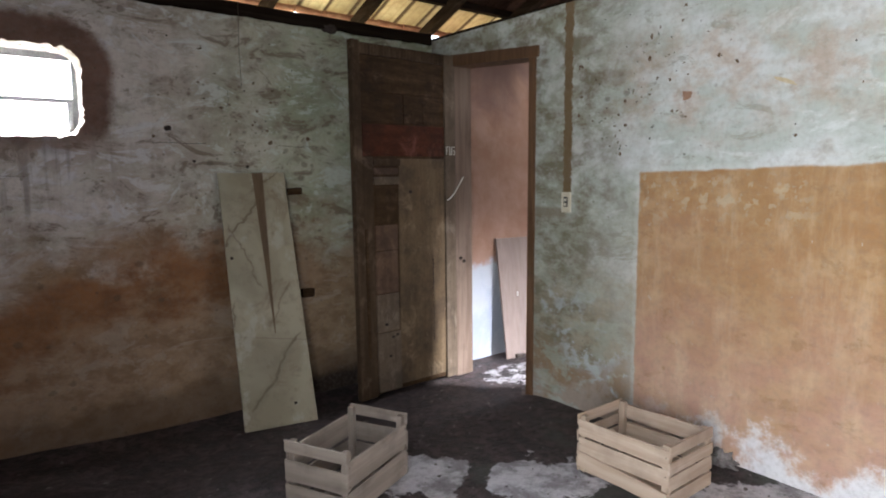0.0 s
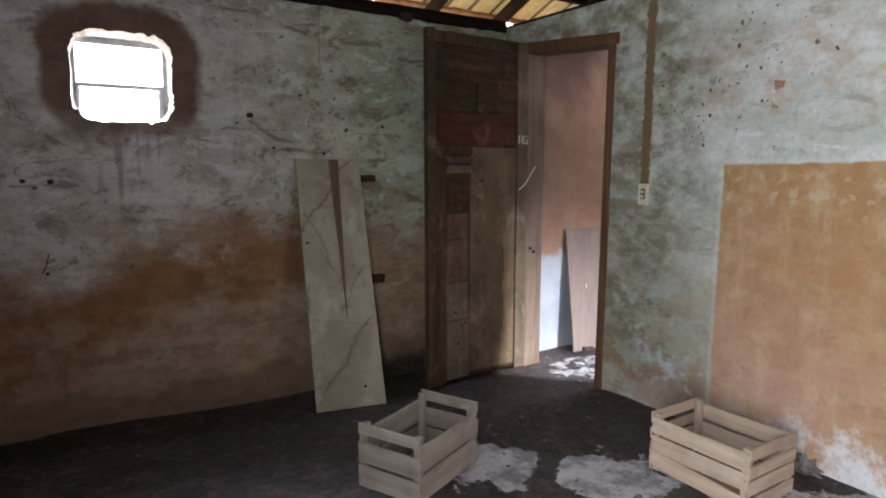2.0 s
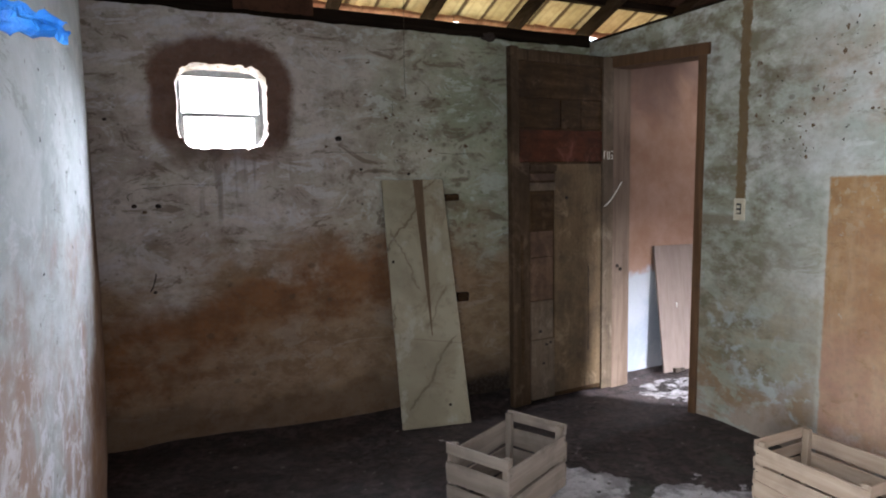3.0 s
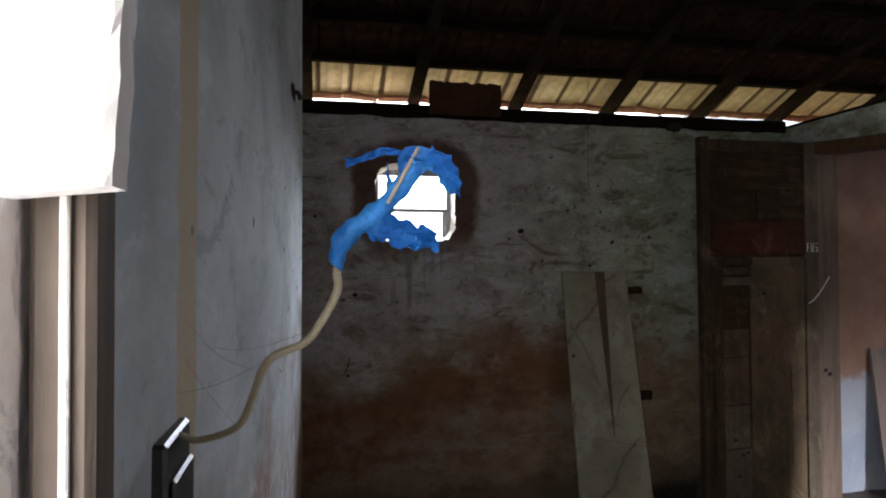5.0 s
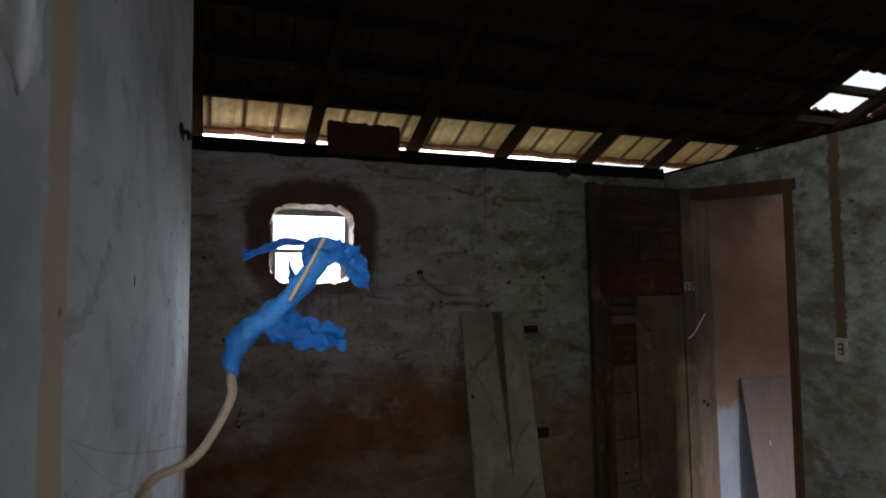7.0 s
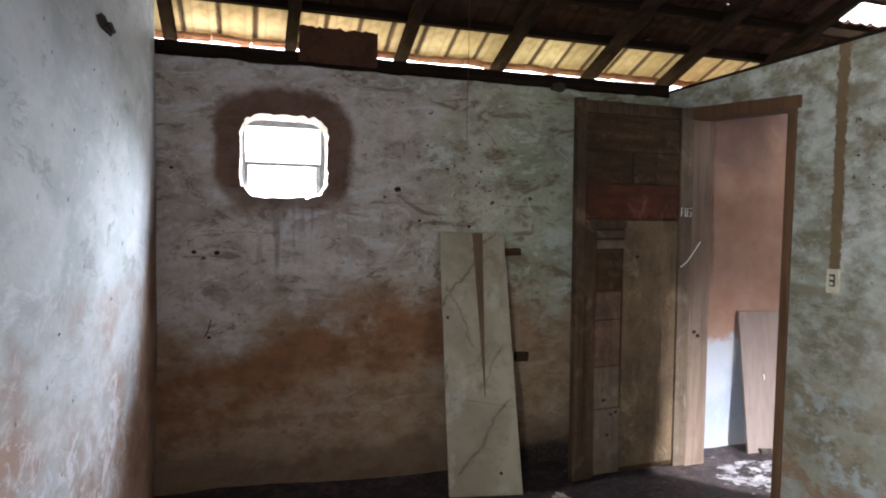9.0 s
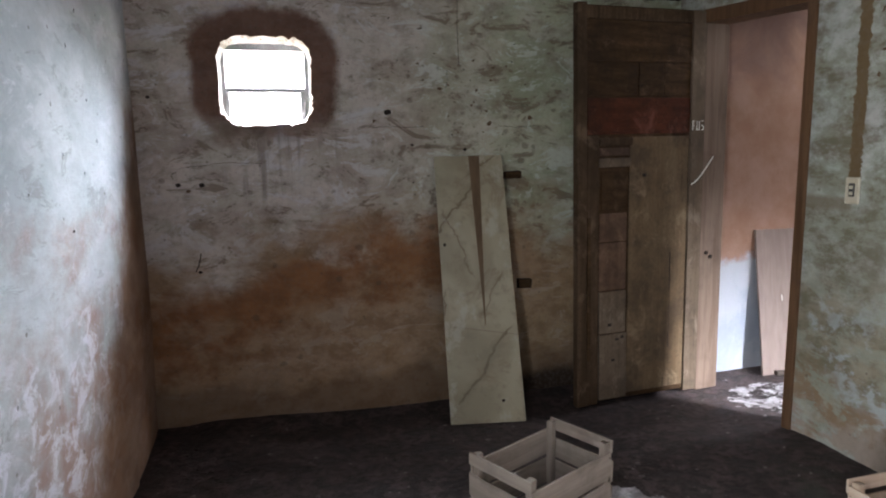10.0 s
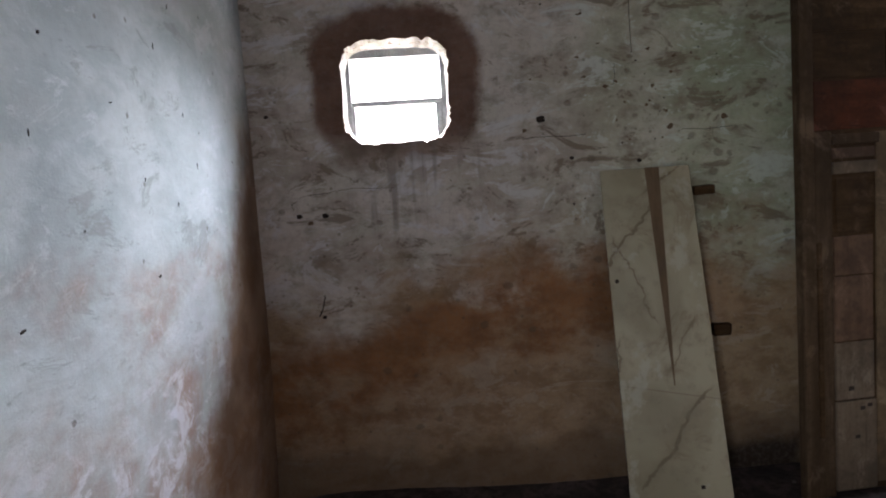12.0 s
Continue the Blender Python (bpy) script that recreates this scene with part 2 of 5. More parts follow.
        col = n.mix(n.m("MULTIPLY", low(0.7, 1.2, 1.2, 1.0), n.step(n.noise(4.6, 10, 0.72, src=n.vec(1, 1.6, 2.4, (0, 4, 1)), warp=0.5), 0.48, 0.60, 0.0, 0.75)), col, (0.66, 0.655, 0.71))
        # brown stain low by the corner, with the window light's shadow edge painted in
        stain_shade = n.step(n.m("ADD", n.m("SUBTRACT", u, n.m("MULTIPLY", z, 0.85)), n.m("MULTIPLY", wob, 1.5)), -1.70, -1.26)
        col = n.mix(n.m("MULTIPLY", stain_shade, 0.9), col, n.mix(n.step(patch, 0.4, 0.6), (0.15, 0.075, 0.035), (0.22, 0.125, 0.07)))
        chase = bands(n, u, z, -2.91, -2.82, -0.2, 2.6, 0.008, n.m("MULTIPLY", n.m("SUBTRACT", n.noise(12, 4), 0.5), 0.05))
        col = n.mix(n.m("MULTIPLY", chase, 0.9), col, (0.45, 0.36, 0.23))
    col = n.mix(n.step(fine, 0.42, 0.74, 0.0, 0.10 if kind == "west" else 0.28), col, (0.20, 0.17, 0.145))
    # pock marks and dark specks
    hole_lo = 0.72
    if kind == "west":
        brush = n.noise(3.0, 5, 0.55, src=n.vec(1, 1.2, 2.0), warp=0.5)
    if kind == "east":
        hole_lo = n.m("SUBTRACT", 0.72, n.m("MULTIPLY", bands(n, u, z, -2.1, -1.4, 1.45, 2.0, 0.1, n.m("MULTIPLY", wob, 0.8)), 0.55))
    elif kind == "north":
        hole_lo = n.m("SUBTRACT", 0.74, n.m("MULTIPLY", bands(n, u, z, 0.9, 2.3, 1.40, 2.05, 0.1, n.m("MULTIPLY", wob, 0.8)), 0.6))
    here = n.vec(1, 1, 1.25, (0.3, 0.7, 0.2))
    d1 = n.cells(9.0, here)
    c1 = n.cells(9.0, here, "Color")
    size = n.m("MULTIPLY", n.axis(2, c1), 0.10)
    pit = n.step(n.m("SUBTRACT", n.m("ADD", d1, n.m("MULTIPLY", fine, 0.40)), size), 0.27, 0.35, 1.0, 0.0)
    pit = n.m("MULTIPLY", pit, n.step(n.axis(0, c1), hole_lo, n.m("ADD", hole_lo, 0.03)))
    c2 = n.cells(19, None, "Color")
    dot = n.step(n.m("ADD", n.cells(19), n.m("MULTIPLY", fine, 0.3)), 0.24, 0.31, 1.0, 0.0)
    dot = n.m("MULTIPLY", dot, n.step(n.axis(1, c2), 0.86, 0.88))
    marks = n.m("MAXIMUM", n.m("MULTIPLY", pit, 0.5), n.m("MULTIPLY", dot, 0.5))
    if kind == "west":
        marks = n.m("MULTIPLY", dot, 0.6)
    if bare is not None:
        marks = n.m("MULTIPLY", marks, n.m("SUBTRACT", 1.0, n.m("MULTIPLY", bare, 0.75)))
    col = n.mix(marks, col, (0.11, 0.085, 0.06))
    height = n.m("ADD", n.m("MULTIPLY", brush, 0.7), n.m("ADD", n.m("MULTIPLY", fine, 0.18), n.m("MULTIPLY", grain, 0.05)))
    height = n.m("SUBTRACT", n.m("ADD", height, n.m("MULTIPLY", big, 0.5)), n.m("MULTIPLY", marks, 0.4))
    return n.done(col, None, height, 0.4 if kind == "west" else 0.65, 0.02)


def wood(name, a, b, grain_axis=2, dirt=(0.07, 0.05, 0.04), amount=0.5, rough=0.9, spec=0.12):
    """Sawn, weathered wood: a and b are the two tones of the grain."""
    n = Nodes(name, rough, 0.0, spec)
    s = [26, 26, 26]
    s[grain_axis] = 1.6
    shift = n.t.nodes.new("ShaderNodeVectorMath")
    shift.operation = "MULTIPLY_ADD"
    n.put(shift.inputs[0], n.rand())
    shift.inputs[1].default_value = (7, 5, 9)
    n.put(shift.inputs[2], n.obj)
    src = n.vec(*s, src=shift.outputs[0])
    g = n.noise(1.0, 6, 0.65, src=src, warp=0.5)
    blot = n.noise(5, 5, 0.6, src=shift.outputs[0])
    fine = n.noise(60, 3, 0.6, src=shift.outputs[0])
    col = n.mix(n.step(g, 0.32, 0.68), a, b)
    col = n.mix(n.step(blot, 0.48, 0.72, 0.0, amount), col, dirt)
    col = n.mix(n.m("MULTIPLY", n.rand(), 0.3), col, a)
    h = n.m("ADD", g, n.m("MULTIPLY", fine, 0.2))
    return n.done(col, None, h, 0.5, 0.004)


def speckled(name, a, b, c, scale=6, rough=0.8, bump=0.4, metal=0.0, matt=0.15):
    n = Nodes(name, rough, metal, 0.5 if rough < 0.7 else matt)
    x = n.noise(scale, 6, 0.62, warp=0.4)
    y = n.noise(scale * 7, 4, 0.6)
    col = n.mix(n.step(x, 0.38, 0.62), a, b)
    col = n.mix(n.step(y, 0.5, 0.7, 0.0, 0.6), col, c)
    return n.done(col, None, n.m("ADD", x, n.m("MULTIPLY", y, 0.4)), bump, 0.006)


def floor_material():
    """Trodden earth and broken cement with pale scaling patches."""
    n = Nodes("earth_floor", 0.8, 0.0, 0.22)
    x, y = n.axis(0), n.axis(1)
    big = n.noise(2.2, 6, 0.65)
    mid = n.noise(9, 9, 0.68)
    fine = n.noise(55, 5, 0.65)
    col = n.mix(n.step(mid, 0.38, 0.64), (0.030, 0.023, 0.0235), (0.108, 0.085, 0.082))

    def blob(cx, cy, r):
        dx, dy = n.m("SUBTRACT", x, cx), n.m("SUBTRACT", y, cy)
        d = n.m("SQRT", n.m("ADD", n.m("MULTIPLY", dx, dx), n.m("MULTIPLY", dy, dy)))
        d = n.m("ADD", d, n.m("MULTIPLY", n.m("SUBTRACT", n.noise(6, 9, 0.62), 0.5), 0.62))
        return n.step(d, r - 0.012, r + 0.012, 1.0, 0.0)
    pale = n.m("MAXIMUM", blob(1.74, -1.50, 0.22), n.m("MAXIMUM", blob(2.14, -1.88, 0.23), blob(2.45, -2.75, 0.45)))
    pale = n.m("MAXIMUM", pale, n.m("MAXIMUM", n.m("MULTIPLY", blob(3.40, -0.62, 0.36), n.step(n.noise(9, 9, 0.7), 0.47, 0.53)), blob(3.85, -1.0, 0.35)))
    south = n.step(n.m("ADD", y, n.m("MULTIPLY", n.m("SUBTRACT", big, 0.5), 2.0)), -2.5, -2.2, 1.0, 0.0)
    pale = n.m("MAXIMUM", pale, n.m("MULTIPLY", south, n.step(big, 0.50, 0.54)))
    col = n.mix(pale, col, n.mix(n.step(n.noise(7, 10, 0.72), 0.42, 0.60), (0.52, 0.50, 0.52), (0.25, 0.235, 0.24)))
    pale = n.m("MULTIPLY", pale, n.step(n.noise(17, 8, 0.72), 0.36, 0.42, 0.35, 1.0))
    col = n.mix(n.m("MULTIPLY", n.step(n.noise(26, 7, 0.7), 0.44, 0.64, 0.0, 0.6), n.m("SUBTRACT", 1.0, n.m("MULTIPLY", pale, 0.7))), col, (0.012, 0.009, 0.008))
    near = n.step(y, -1.75, -1.2, 1.0, 0.0)
    moss = n.m("MULTIPLY", near, n.step(n.noise(3.4, 6, 0.55, src=n.vec(1, 1, 1, (4, 2, 0))), 0.48, 0.60, 0.0, 0.75))
    col = n.mix(n.m("MULTIPLY", moss, n.m("SUBTRACT", 1.0, pale)), col, (0.062, 0.070, 0.058))
    cl = n.cells(26, None, "Color")
    chip = n.step(n.m("ADD", n.cells(26), n.m("MULTIPLY", fine, 0.5)), 0.34, 0.40, 1.0, 0.0)
    chip = n.m("MULTIPLY", chip, n.step(n.axis(0, cl), 0.86, 0.88))
    col = n.mix(n.m("MULTIPLY", chip, 0.6), col, (0.25, 0.225, 0.21))
    h = n.m("ADD", n.m("MULTIPLY", mid, 0.7), n.m("ADD", n.m("MULTIPLY", fine, 0.3), n.m("MULTIPLY", pale, 0.4)))
    return n.done(col, n.step(mid, 0.3, 0.7, 0.5, 0.85), h, 0.8, 0.025)


def marble_material():
    n = Nodes("marble_laminate", 0.35)
    big = n.noise(2.2, 4, 0.5, warp=0.7)
    dirt = n.noise(14, 6, 0.65)
    col = n.mix(n.step(big, 0.4, 0.62), (0.33, 0.295, 0.205), (0.235, 0.205, 0.135))
    x, z = n.axis(0), n.axis(2)
    bend = n.m("MULTIPLY", n.m("SUBTRACT", n.noise(7, 7, 0.6), 0.5), 0.16)
    for x0, z0, k, lo, hi, w, amount in ((1.52, 1.185, 0.745, 0.90, 1.26, 0.007, 0.8), (1.69, 0.405, 0.78, 0.03, 0.43, 0.010, 0.85),
                                         (1.36, 0.60, 0.15, 0.26, 0.64, 0.005, 0.6), (1.40, 1.05, -0.42, 0.72, 1.08, 0.004, 0.6),
                                         (1.69, 1.38, 1.5, 1.27, 1.40, 0.006, 0.7), (1.66, 0.70, 0.5, 0.50, 0.74, 0.004, 0.5)):
        d = n.m("ABSOLUTE", n.m("ADD", n.m("SUBTRACT", n.m("SUBTRACT", x, x0), n.m("MULTIPLY", n.m("SUBTRACT", z, z0), k)), bend))
        span = n.m("MULTIPLY", n.step(z, lo - 0.03, lo + 0.03), n.step(z, hi - 0.03, hi + 0.03, 1.0, 0.0))
        core = n.m("ADD", n.step(d, w * 0.4, w * 1.4, amount, 0.0), n.step(d, 0.0, w * 6, 0.25, 0.0))
        col = n.mix(n.m("MINIMUM", n.m("MULTIPLY", span, core), 0.9), col, (0.125, 0.09, 0.05))
    seam = n.m("ABSOLUTE", n.m("ADD", n.m("SUBTRACT", z, 0.43), n.m("MULTIPLY", n.m("SUBTRACT", x, 1.5), 0.15)))
    col = n.mix(n.step(seam, 0.001, 0.005, 0.5, 0.0), col, (0.15, 0.11, 0.07))
    col = n.mix(n.step(dirt, 0.50, 0.70, 0.0, 0.6), col, (0.20, 0.17, 0.12))
    blot = n.noise(4.5, 10, 0.7, src=n.vec(1, 1, 0.8, (1, 0, 3)), warp=0.8)
    col = n.mix(n.step(blot, 0.54, 0.66, 0.0, 0.65), col, (0.17, 0.125, 0.075))
    col = n.mix(n.step(n.noise(5, 9, 0.7, src=n.vec(1, 1, 0.7, (4, 0, 1))), 0.57, 0.64, 0.0, 0.5), col, (0.40, 0.385, 0.32))
    return n.done(col, n.step(dirt, 0.35, 0.7, 0.3, 0.65), dirt, 0.12, 0.003)


def pink_material():
    """The next room: faded pink limewash, darker towards the top, white-blue below."""
    n = Nodes("pink_limewash", 0.95, 0.0, 0.15)
    z = n.axis(2)
    big, mid = n.noise(2.0, 6, 0.62, warp=0.5), n.noise(5, 8, 0.62)
    col = n.mix(n.step(mid, 0.32, 0.70), (0.27, 0.155, 0.105), (0.33, 0.21, 0.16))
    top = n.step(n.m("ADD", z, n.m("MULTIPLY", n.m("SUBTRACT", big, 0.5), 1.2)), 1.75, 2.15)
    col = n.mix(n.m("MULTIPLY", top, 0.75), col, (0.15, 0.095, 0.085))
    low = n.step(n.m("ADD", z, n.m("MULTIPLY", n.m("SUBTRACT", mid, 0.5), 0.35)), 0.66, 0.74, 1.0, 0.0)
    col = n.mix(low, col, n.mix(n.step(big, 0.4, 0.6), (0.31, 0.35, 0.41), (0.40, 0.425, 0.465)))
    return n.done(col, None, mid, 0.5, 0.015)


def old_board(name, a, b, axis, dark=(0.02, 0.013, 0.009)):
    """Old door board: grain nearly lost under smoke and hand dirt."""
    n = Nodes(name, 0.9, 0.0, 0.12)
    s = [22, 22, 22]
    s[axis] = 1.2
    g = n.noise(1.0, 8, 0.7, src=n.vec(*s))
    smoke = n.noise(3.6, 8, 0.68)
    fine = n.noise(50, 5, 0.65)
    col = n.mix(n.step(g, 0.36, 0.66), a, b)
    col = n.mix(n.step(smoke, 0.42, 0.64, 0.0, 0.8), col, dark)
    col = n.mix(n.step(fine, 0.48, 0.72, 0.0, 0.5), col, dark)
    dust = n.noise(4.6, 11, 0.74, src=n.vec(1, 1, 0.8, (5, 1, 2)), warp=0.5)
    col = n.mix(n.step(dust, 0.52, 0.66, 0.0, 0.6), col, tuple(min(1.0, 1.6 * v + 0.03) for v in b))
    scar = n.noise(1.0, 9, 0.7, src=n.vec(*[v * (1.8 if v > 2 else 1.4) for v in s], (3, 8, 1)))
    col = n.mix(n.step(scar, 0.60, 0.66, 0.0, 0.7), col, dark)
    col = n.mix(n.m("MULTIPLY", n.rand(), 0.35), col, a)
    return n.done(col, None, n.m("ADD", g, n.m("MULTIPLY", fine, 0.4)), 0.6, 0.004)


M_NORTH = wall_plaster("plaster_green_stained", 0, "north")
M_EAST = wall_plaster("plaster_green_ochre", 1, "east")
M_WEST = wall_plaster("plaster_pale_blue", 1, "west")
M_PINK = pink_material()
M_FLOOR = floor_material()
M_MARBLE = marble_material()


def reveal_material():
    """Bare pale render torn into fibrous flakes."""
    n = Nodes("bare_pale_render", 0.95, 0.0, 0.15)
    fib = n.noise(30, 6, 0.65, src=n.vec(0.6, 1, 2.6), warp=1.2)
    blot = n.noise(12, 5, 0.6)
    col = n.mix(n.step(blot, 0.4, 0.6), (0.42, 0.375, 0.325), (0.56, 0.52, 0.475))
    col = n.mix(n.step(fib, 0.55, 0.66, 0.0, 0.85), col, (0.20, 0.12, 0.085))
    return n.done(col, None, fib, 1.0, 0.02)


M_REVEAL = reveal_material()
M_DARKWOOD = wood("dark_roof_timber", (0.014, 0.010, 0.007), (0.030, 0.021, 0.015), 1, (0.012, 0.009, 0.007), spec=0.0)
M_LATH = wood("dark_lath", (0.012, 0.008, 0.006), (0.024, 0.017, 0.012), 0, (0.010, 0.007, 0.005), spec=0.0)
M_FRAME = wood("brown_door_frame", (0.095, 0.052, 0.028), (0.16, 0.09, 0.05), 2)
M_JAMB = wood("bare_jamb", (0.15, 0.105, 0.078), (0.205, 0.15, 0.115), 2, amount=0.35)
M_LEAF = old_board("old_door_brown", (0.052, 0.033, 0.019), (0.105, 0.069, 0.042), 2)
M_LEAFH = old_board("old_door_dark_board", (0.036, 0.02, 0.009), (0.088, 0.050, 0.024), 0)
M_RED = old_board("old_door_red_board", (0.062, 0.018, 0.009), (0.095, 0.029, 0.015), 0)
M_PINKWOOD = old_board("faded_pink_board", (0.10, 0.06, 0.038), (0.15, 0.095, 0.065), 2, (0.04, 0.026, 0.02))
M_SHEET = old_board("grey_plywood", (0.122, 0.082, 0.046), (0.162, 0.117, 0.07), 2, (0.050, 0.036, 0.025))
M_STILE = old_board("grey_stile", (0.12, 0.088, 0.06), (0.17, 0.132, 0.095), 2, (0.055, 0.042, 0.032))
M_CRATE = wood("crate_pine", (0.36, 0.27, 0.20), (0.50, 0.40, 0.31), 0, (0.17, 0.13, 0.11), 0.45)
M_CRATEZ = wood("crate_pine_upright", (0.34, 0.26, 0.19), (0.46, 0.37, 0.29), 2, (0.17, 0.13, 0.11), 0.45)


def flaking_board(name, paint, faded, tan):
    """Board with chalky, flaking paint, stained where the wood shows."""
    n = Nodes(name, 0.85, 0.0, 0.2)
    a = n.noise(16, 6, 0.6, src=n.vec(1, 1, 0.55))
    b = n.noise(9, 7, 0.62, src=n.vec(1, 1, 0.45, (3, 1, 4)), warp=0.6)
    c = n.noise(60, 5, 0.65)
    col = n.mix(n.step(a, 0.36, 0.64), faded, paint)
    col = n.mix(n.step(b, 0.50, 0.62, 0.0, 0.7), col, tan)
    grey = n.noise(22, 8, 0.7, src=n.vec(1, 1, 0.6, (7, 2, 5)), warp=0.5)
    col = n.mix(n.step(grey, 0.55, 0.62, 0.0, 0.6), col, (0.34, 0.31, 0.31))
    pit = n.step(n.m("ADD", n.cells(28, n.vec(1, 1, 0.7)), n.m("MULTIPLY", c, 0.3)), 0.18, 0.30, 0.35, 0.0)
    col = n.mix(pit, col, (0.33, 0.30, 0.28))
    col = n.mix(n.step(c, 0.50, 0.75, 0.0, 0.3), col, tan)
    return n.done(col, None, n.m("ADD", a, n.m("MULTIPLY", c, 0.4)), 0.5, 0.004)


M_WHITEWOOD = flaking_board("flaking_white_wood", (0.88, 0.87, 0.85), (0.74, 0.72, 0.72), (0.68, 0.61, 0.52))
M_POLE = speckled("reddish_pole", (0.26, 0.12, 0.075), (0.36, 0.19, 0.12), (0.16, 0.08, 0.055), 9, 0.9, 0.5)
M_PINKISH = flaking_board("flaking_pink_wood", (0.84, 0.79, 0.74), (0.74, 0.66, 0.61), (0.62, 0.53, 0.44))
M_POST = wood("dark_post", (0.07, 0.053, 0.04), (0.17, 0.13, 0.10), 2)
M_STAIN = wood("brown_stain", (0.11, 0.075, 0.045), (0.16, 0.11, 0.07), 2)
def tile_material(name, a, b, c, edge):
    """Clay tile, each one of its own tone, with dirt along its seams."""
    n = Nodes(name, 0.9, 0.0, 0.15)
    x = n.axis(0)
    blot, fine = n.noise(9, 6, 0.65), n.noise(50, 4, 0.6)
    col = n.mix(n.rand(), a, b)
    col = n.mix(n.step(blot, 0.45, 0.68, 0.0, 0.6), col, c)
    seam = n.step(n.m("ADD", n.m("ABSOLUTE", n.m("SUBTRACT", x, 0.111)), n.m("MULTIPLY", fine, 0.02)), 0.088, 0.104)
    col = n.mix(n.m("MULTIPLY", seam, 0.9), col, edge)
    rib = n.step(n.m("ABSOLUTE", n.m("SUBTRACT", n.m("ABSOLUTE", n.m("SUBTRACT", x, 0.111)), 0.045)), 0.0, 0.014, 0.35, 0.0)
    col = n.mix(rib, col, c)
    return n.done(col, None, n.m("ADD", blot, n.m("MULTIPLY", fine, 0.4)), 0.5, 0.006)


# Same clay twice: pale for the lit eave row, dark for the shaded rest.
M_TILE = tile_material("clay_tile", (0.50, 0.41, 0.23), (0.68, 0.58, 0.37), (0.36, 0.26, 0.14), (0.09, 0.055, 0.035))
M_TILE_SHADED = speckled("shaded_clay_tile", (0.026, 0.015, 0.011), (0.048, 0.027, 0.019), (0.014, 0.010, 0.008), 7, 0.95, 0.4, matt=0.0)
M_RUST = speckled("rusty_sheet", (0.055, 0.024, 0.014), (0.085, 0.038, 0.022), (0.03, 0.016, 0.012), 8, 0.8, 0.3)
M_DIRT = speckled("dark_soil", (0.04, 0.032, 0.028), (0.075, 0.06, 0.05), (0.11, 0.09, 0.075), 14, 0.95, 1.0)
M_GROUND = speckled("yard_ground", (0.36, 0.30, 0.20), (0.30, 0.27, 0.17), (0.42, 0.36, 0.26), 1.2, 0.95, 0.6)
M_METAL = speckled("grey_painted_steel", (0.26, 0.26, 0.27), (0.33, 0.33, 0.34), (0.16, 0.13, 0.11), 20, 0.55, 0.2, 0.3)
M_BLUE = speckled("blue_tape", (0.018, 0.20, 0.62), (0.045, 0.31, 0.78), (0.01, 0.12, 0.42), 30, 0.4, 0.8)
M_CABLE = speckled("cream_cable", (0.50, 0.42, 0.26), (0.56, 0.48, 0.32), (0.34, 0.27, 0.17), 60, 0.5, 0.2)
M_BLACK = speckled("black_plastic", (0.018, 0.018, 0.02), (0.03, 0.03, 0.03), (0.06, 0.055, 0.05), 20, 0.45, 0.2)
M_PLATE = speckled("yellowed_plastic", (0.55, 0.50, 0.38), (0.60, 0.56, 0.45), (0.36, 0.31, 0.22), 25, 0.5, 0.1)
M_CHALK = speckled("white_chalk", (0.7, 0.68, 0.62), (0.78, 0.76, 0.7), (0.55, 0.5, 0.45), 30, 0.9, 0.1)
M_PANEL = wood("grey_brown_panel", (0.20, 0.155, 0.135), (0.25, 0.20, 0.175), 2, (0.15, 0.115, 0.10), 0.35)
M_HOLE = speckled("dark_hole", (0.02, 0.016, 0.014), (0.04, 0.03, 0.025), (0.06, 0.045, 0.035), 40, 0.95, 0.5)
M_BRICK = speckled("red_mud", (0.30, 0.175, 0.12), (0.36, 0.22, 0.15), (0.25, 0.14, 0.09), 30, 0.95, 0.6)
M_PAPER = speckled("litter", (0.075, 0.065, 0.06), (0.21, 0.19, 0.18), (0.045, 0.038, 0.035), 9, 0.9, 0.3)


# ---- mesh helpers ----
def link_mesh(name, bm, mat, parent=None, smooth=False):
    bmesh.ops.recalc_face_normals(bm, faces=bm.faces)
    me = bpy.data.meshes.new(name)
    bm.to_mesh(me)
    bm.free()
    me.materials.append(mat)
    if smooth:
        me.shade_smooth()
    ob = new(name, me)
    ob.parent = parent
    return ob


def part(name, bm, mat, parent, label="", smooth=False):
    return tagged(link_mesh(name, bm, mat, parent, smooth), label)


def thing(name, label, category, m=None, group="", kind=""):
    ob = tagged(new(name), label, category, group, kind)
    if m is not None:
        ob.matrix_world = m
    return ob


def solid(name, bm, mat, label="", category="", kind="structure", smooth=False):
    return tagged(link_mesh(name, bm, mat, None, smooth), label, category, "", kind)


def hexa(bm, p):
    """A block from eight corners: four below, four above, each going round."""
    v = [bm.verts.new(c) for c in p]
    for f in ((0, 1, 2, 3), (7, 6, 5, 4), (0, 4, 5, 1), (1, 5, 6, 2), (2, 6, 7, 3), (3, 7, 4, 0)):
        bm.faces.new([v[i] for i in f])
    return v


def box(lo, hi, bevel=0.0, bm=None, jit=0.0, rnd=random):
    own = bm is None
    bm = bm or bmesh.new()
    j = lambda: rnd.uniform(-jit, jit)
    (a, b, c), (d, e, f) = lo, hi
    hexa(bm, [(x + j(), y + j(), z + j()) for x, y, z in
              ((a, b, c), (d, b, c), (d, e, c), (a, e, c), (a, b, f), (d, b, f), (d, e, f), (a, e, f))])
    if own and bevel:
        bmesh.ops.bevel(bm, geom=bm.edges[:], offset=bevel, segments=1, affect="EDGES")
    return bm


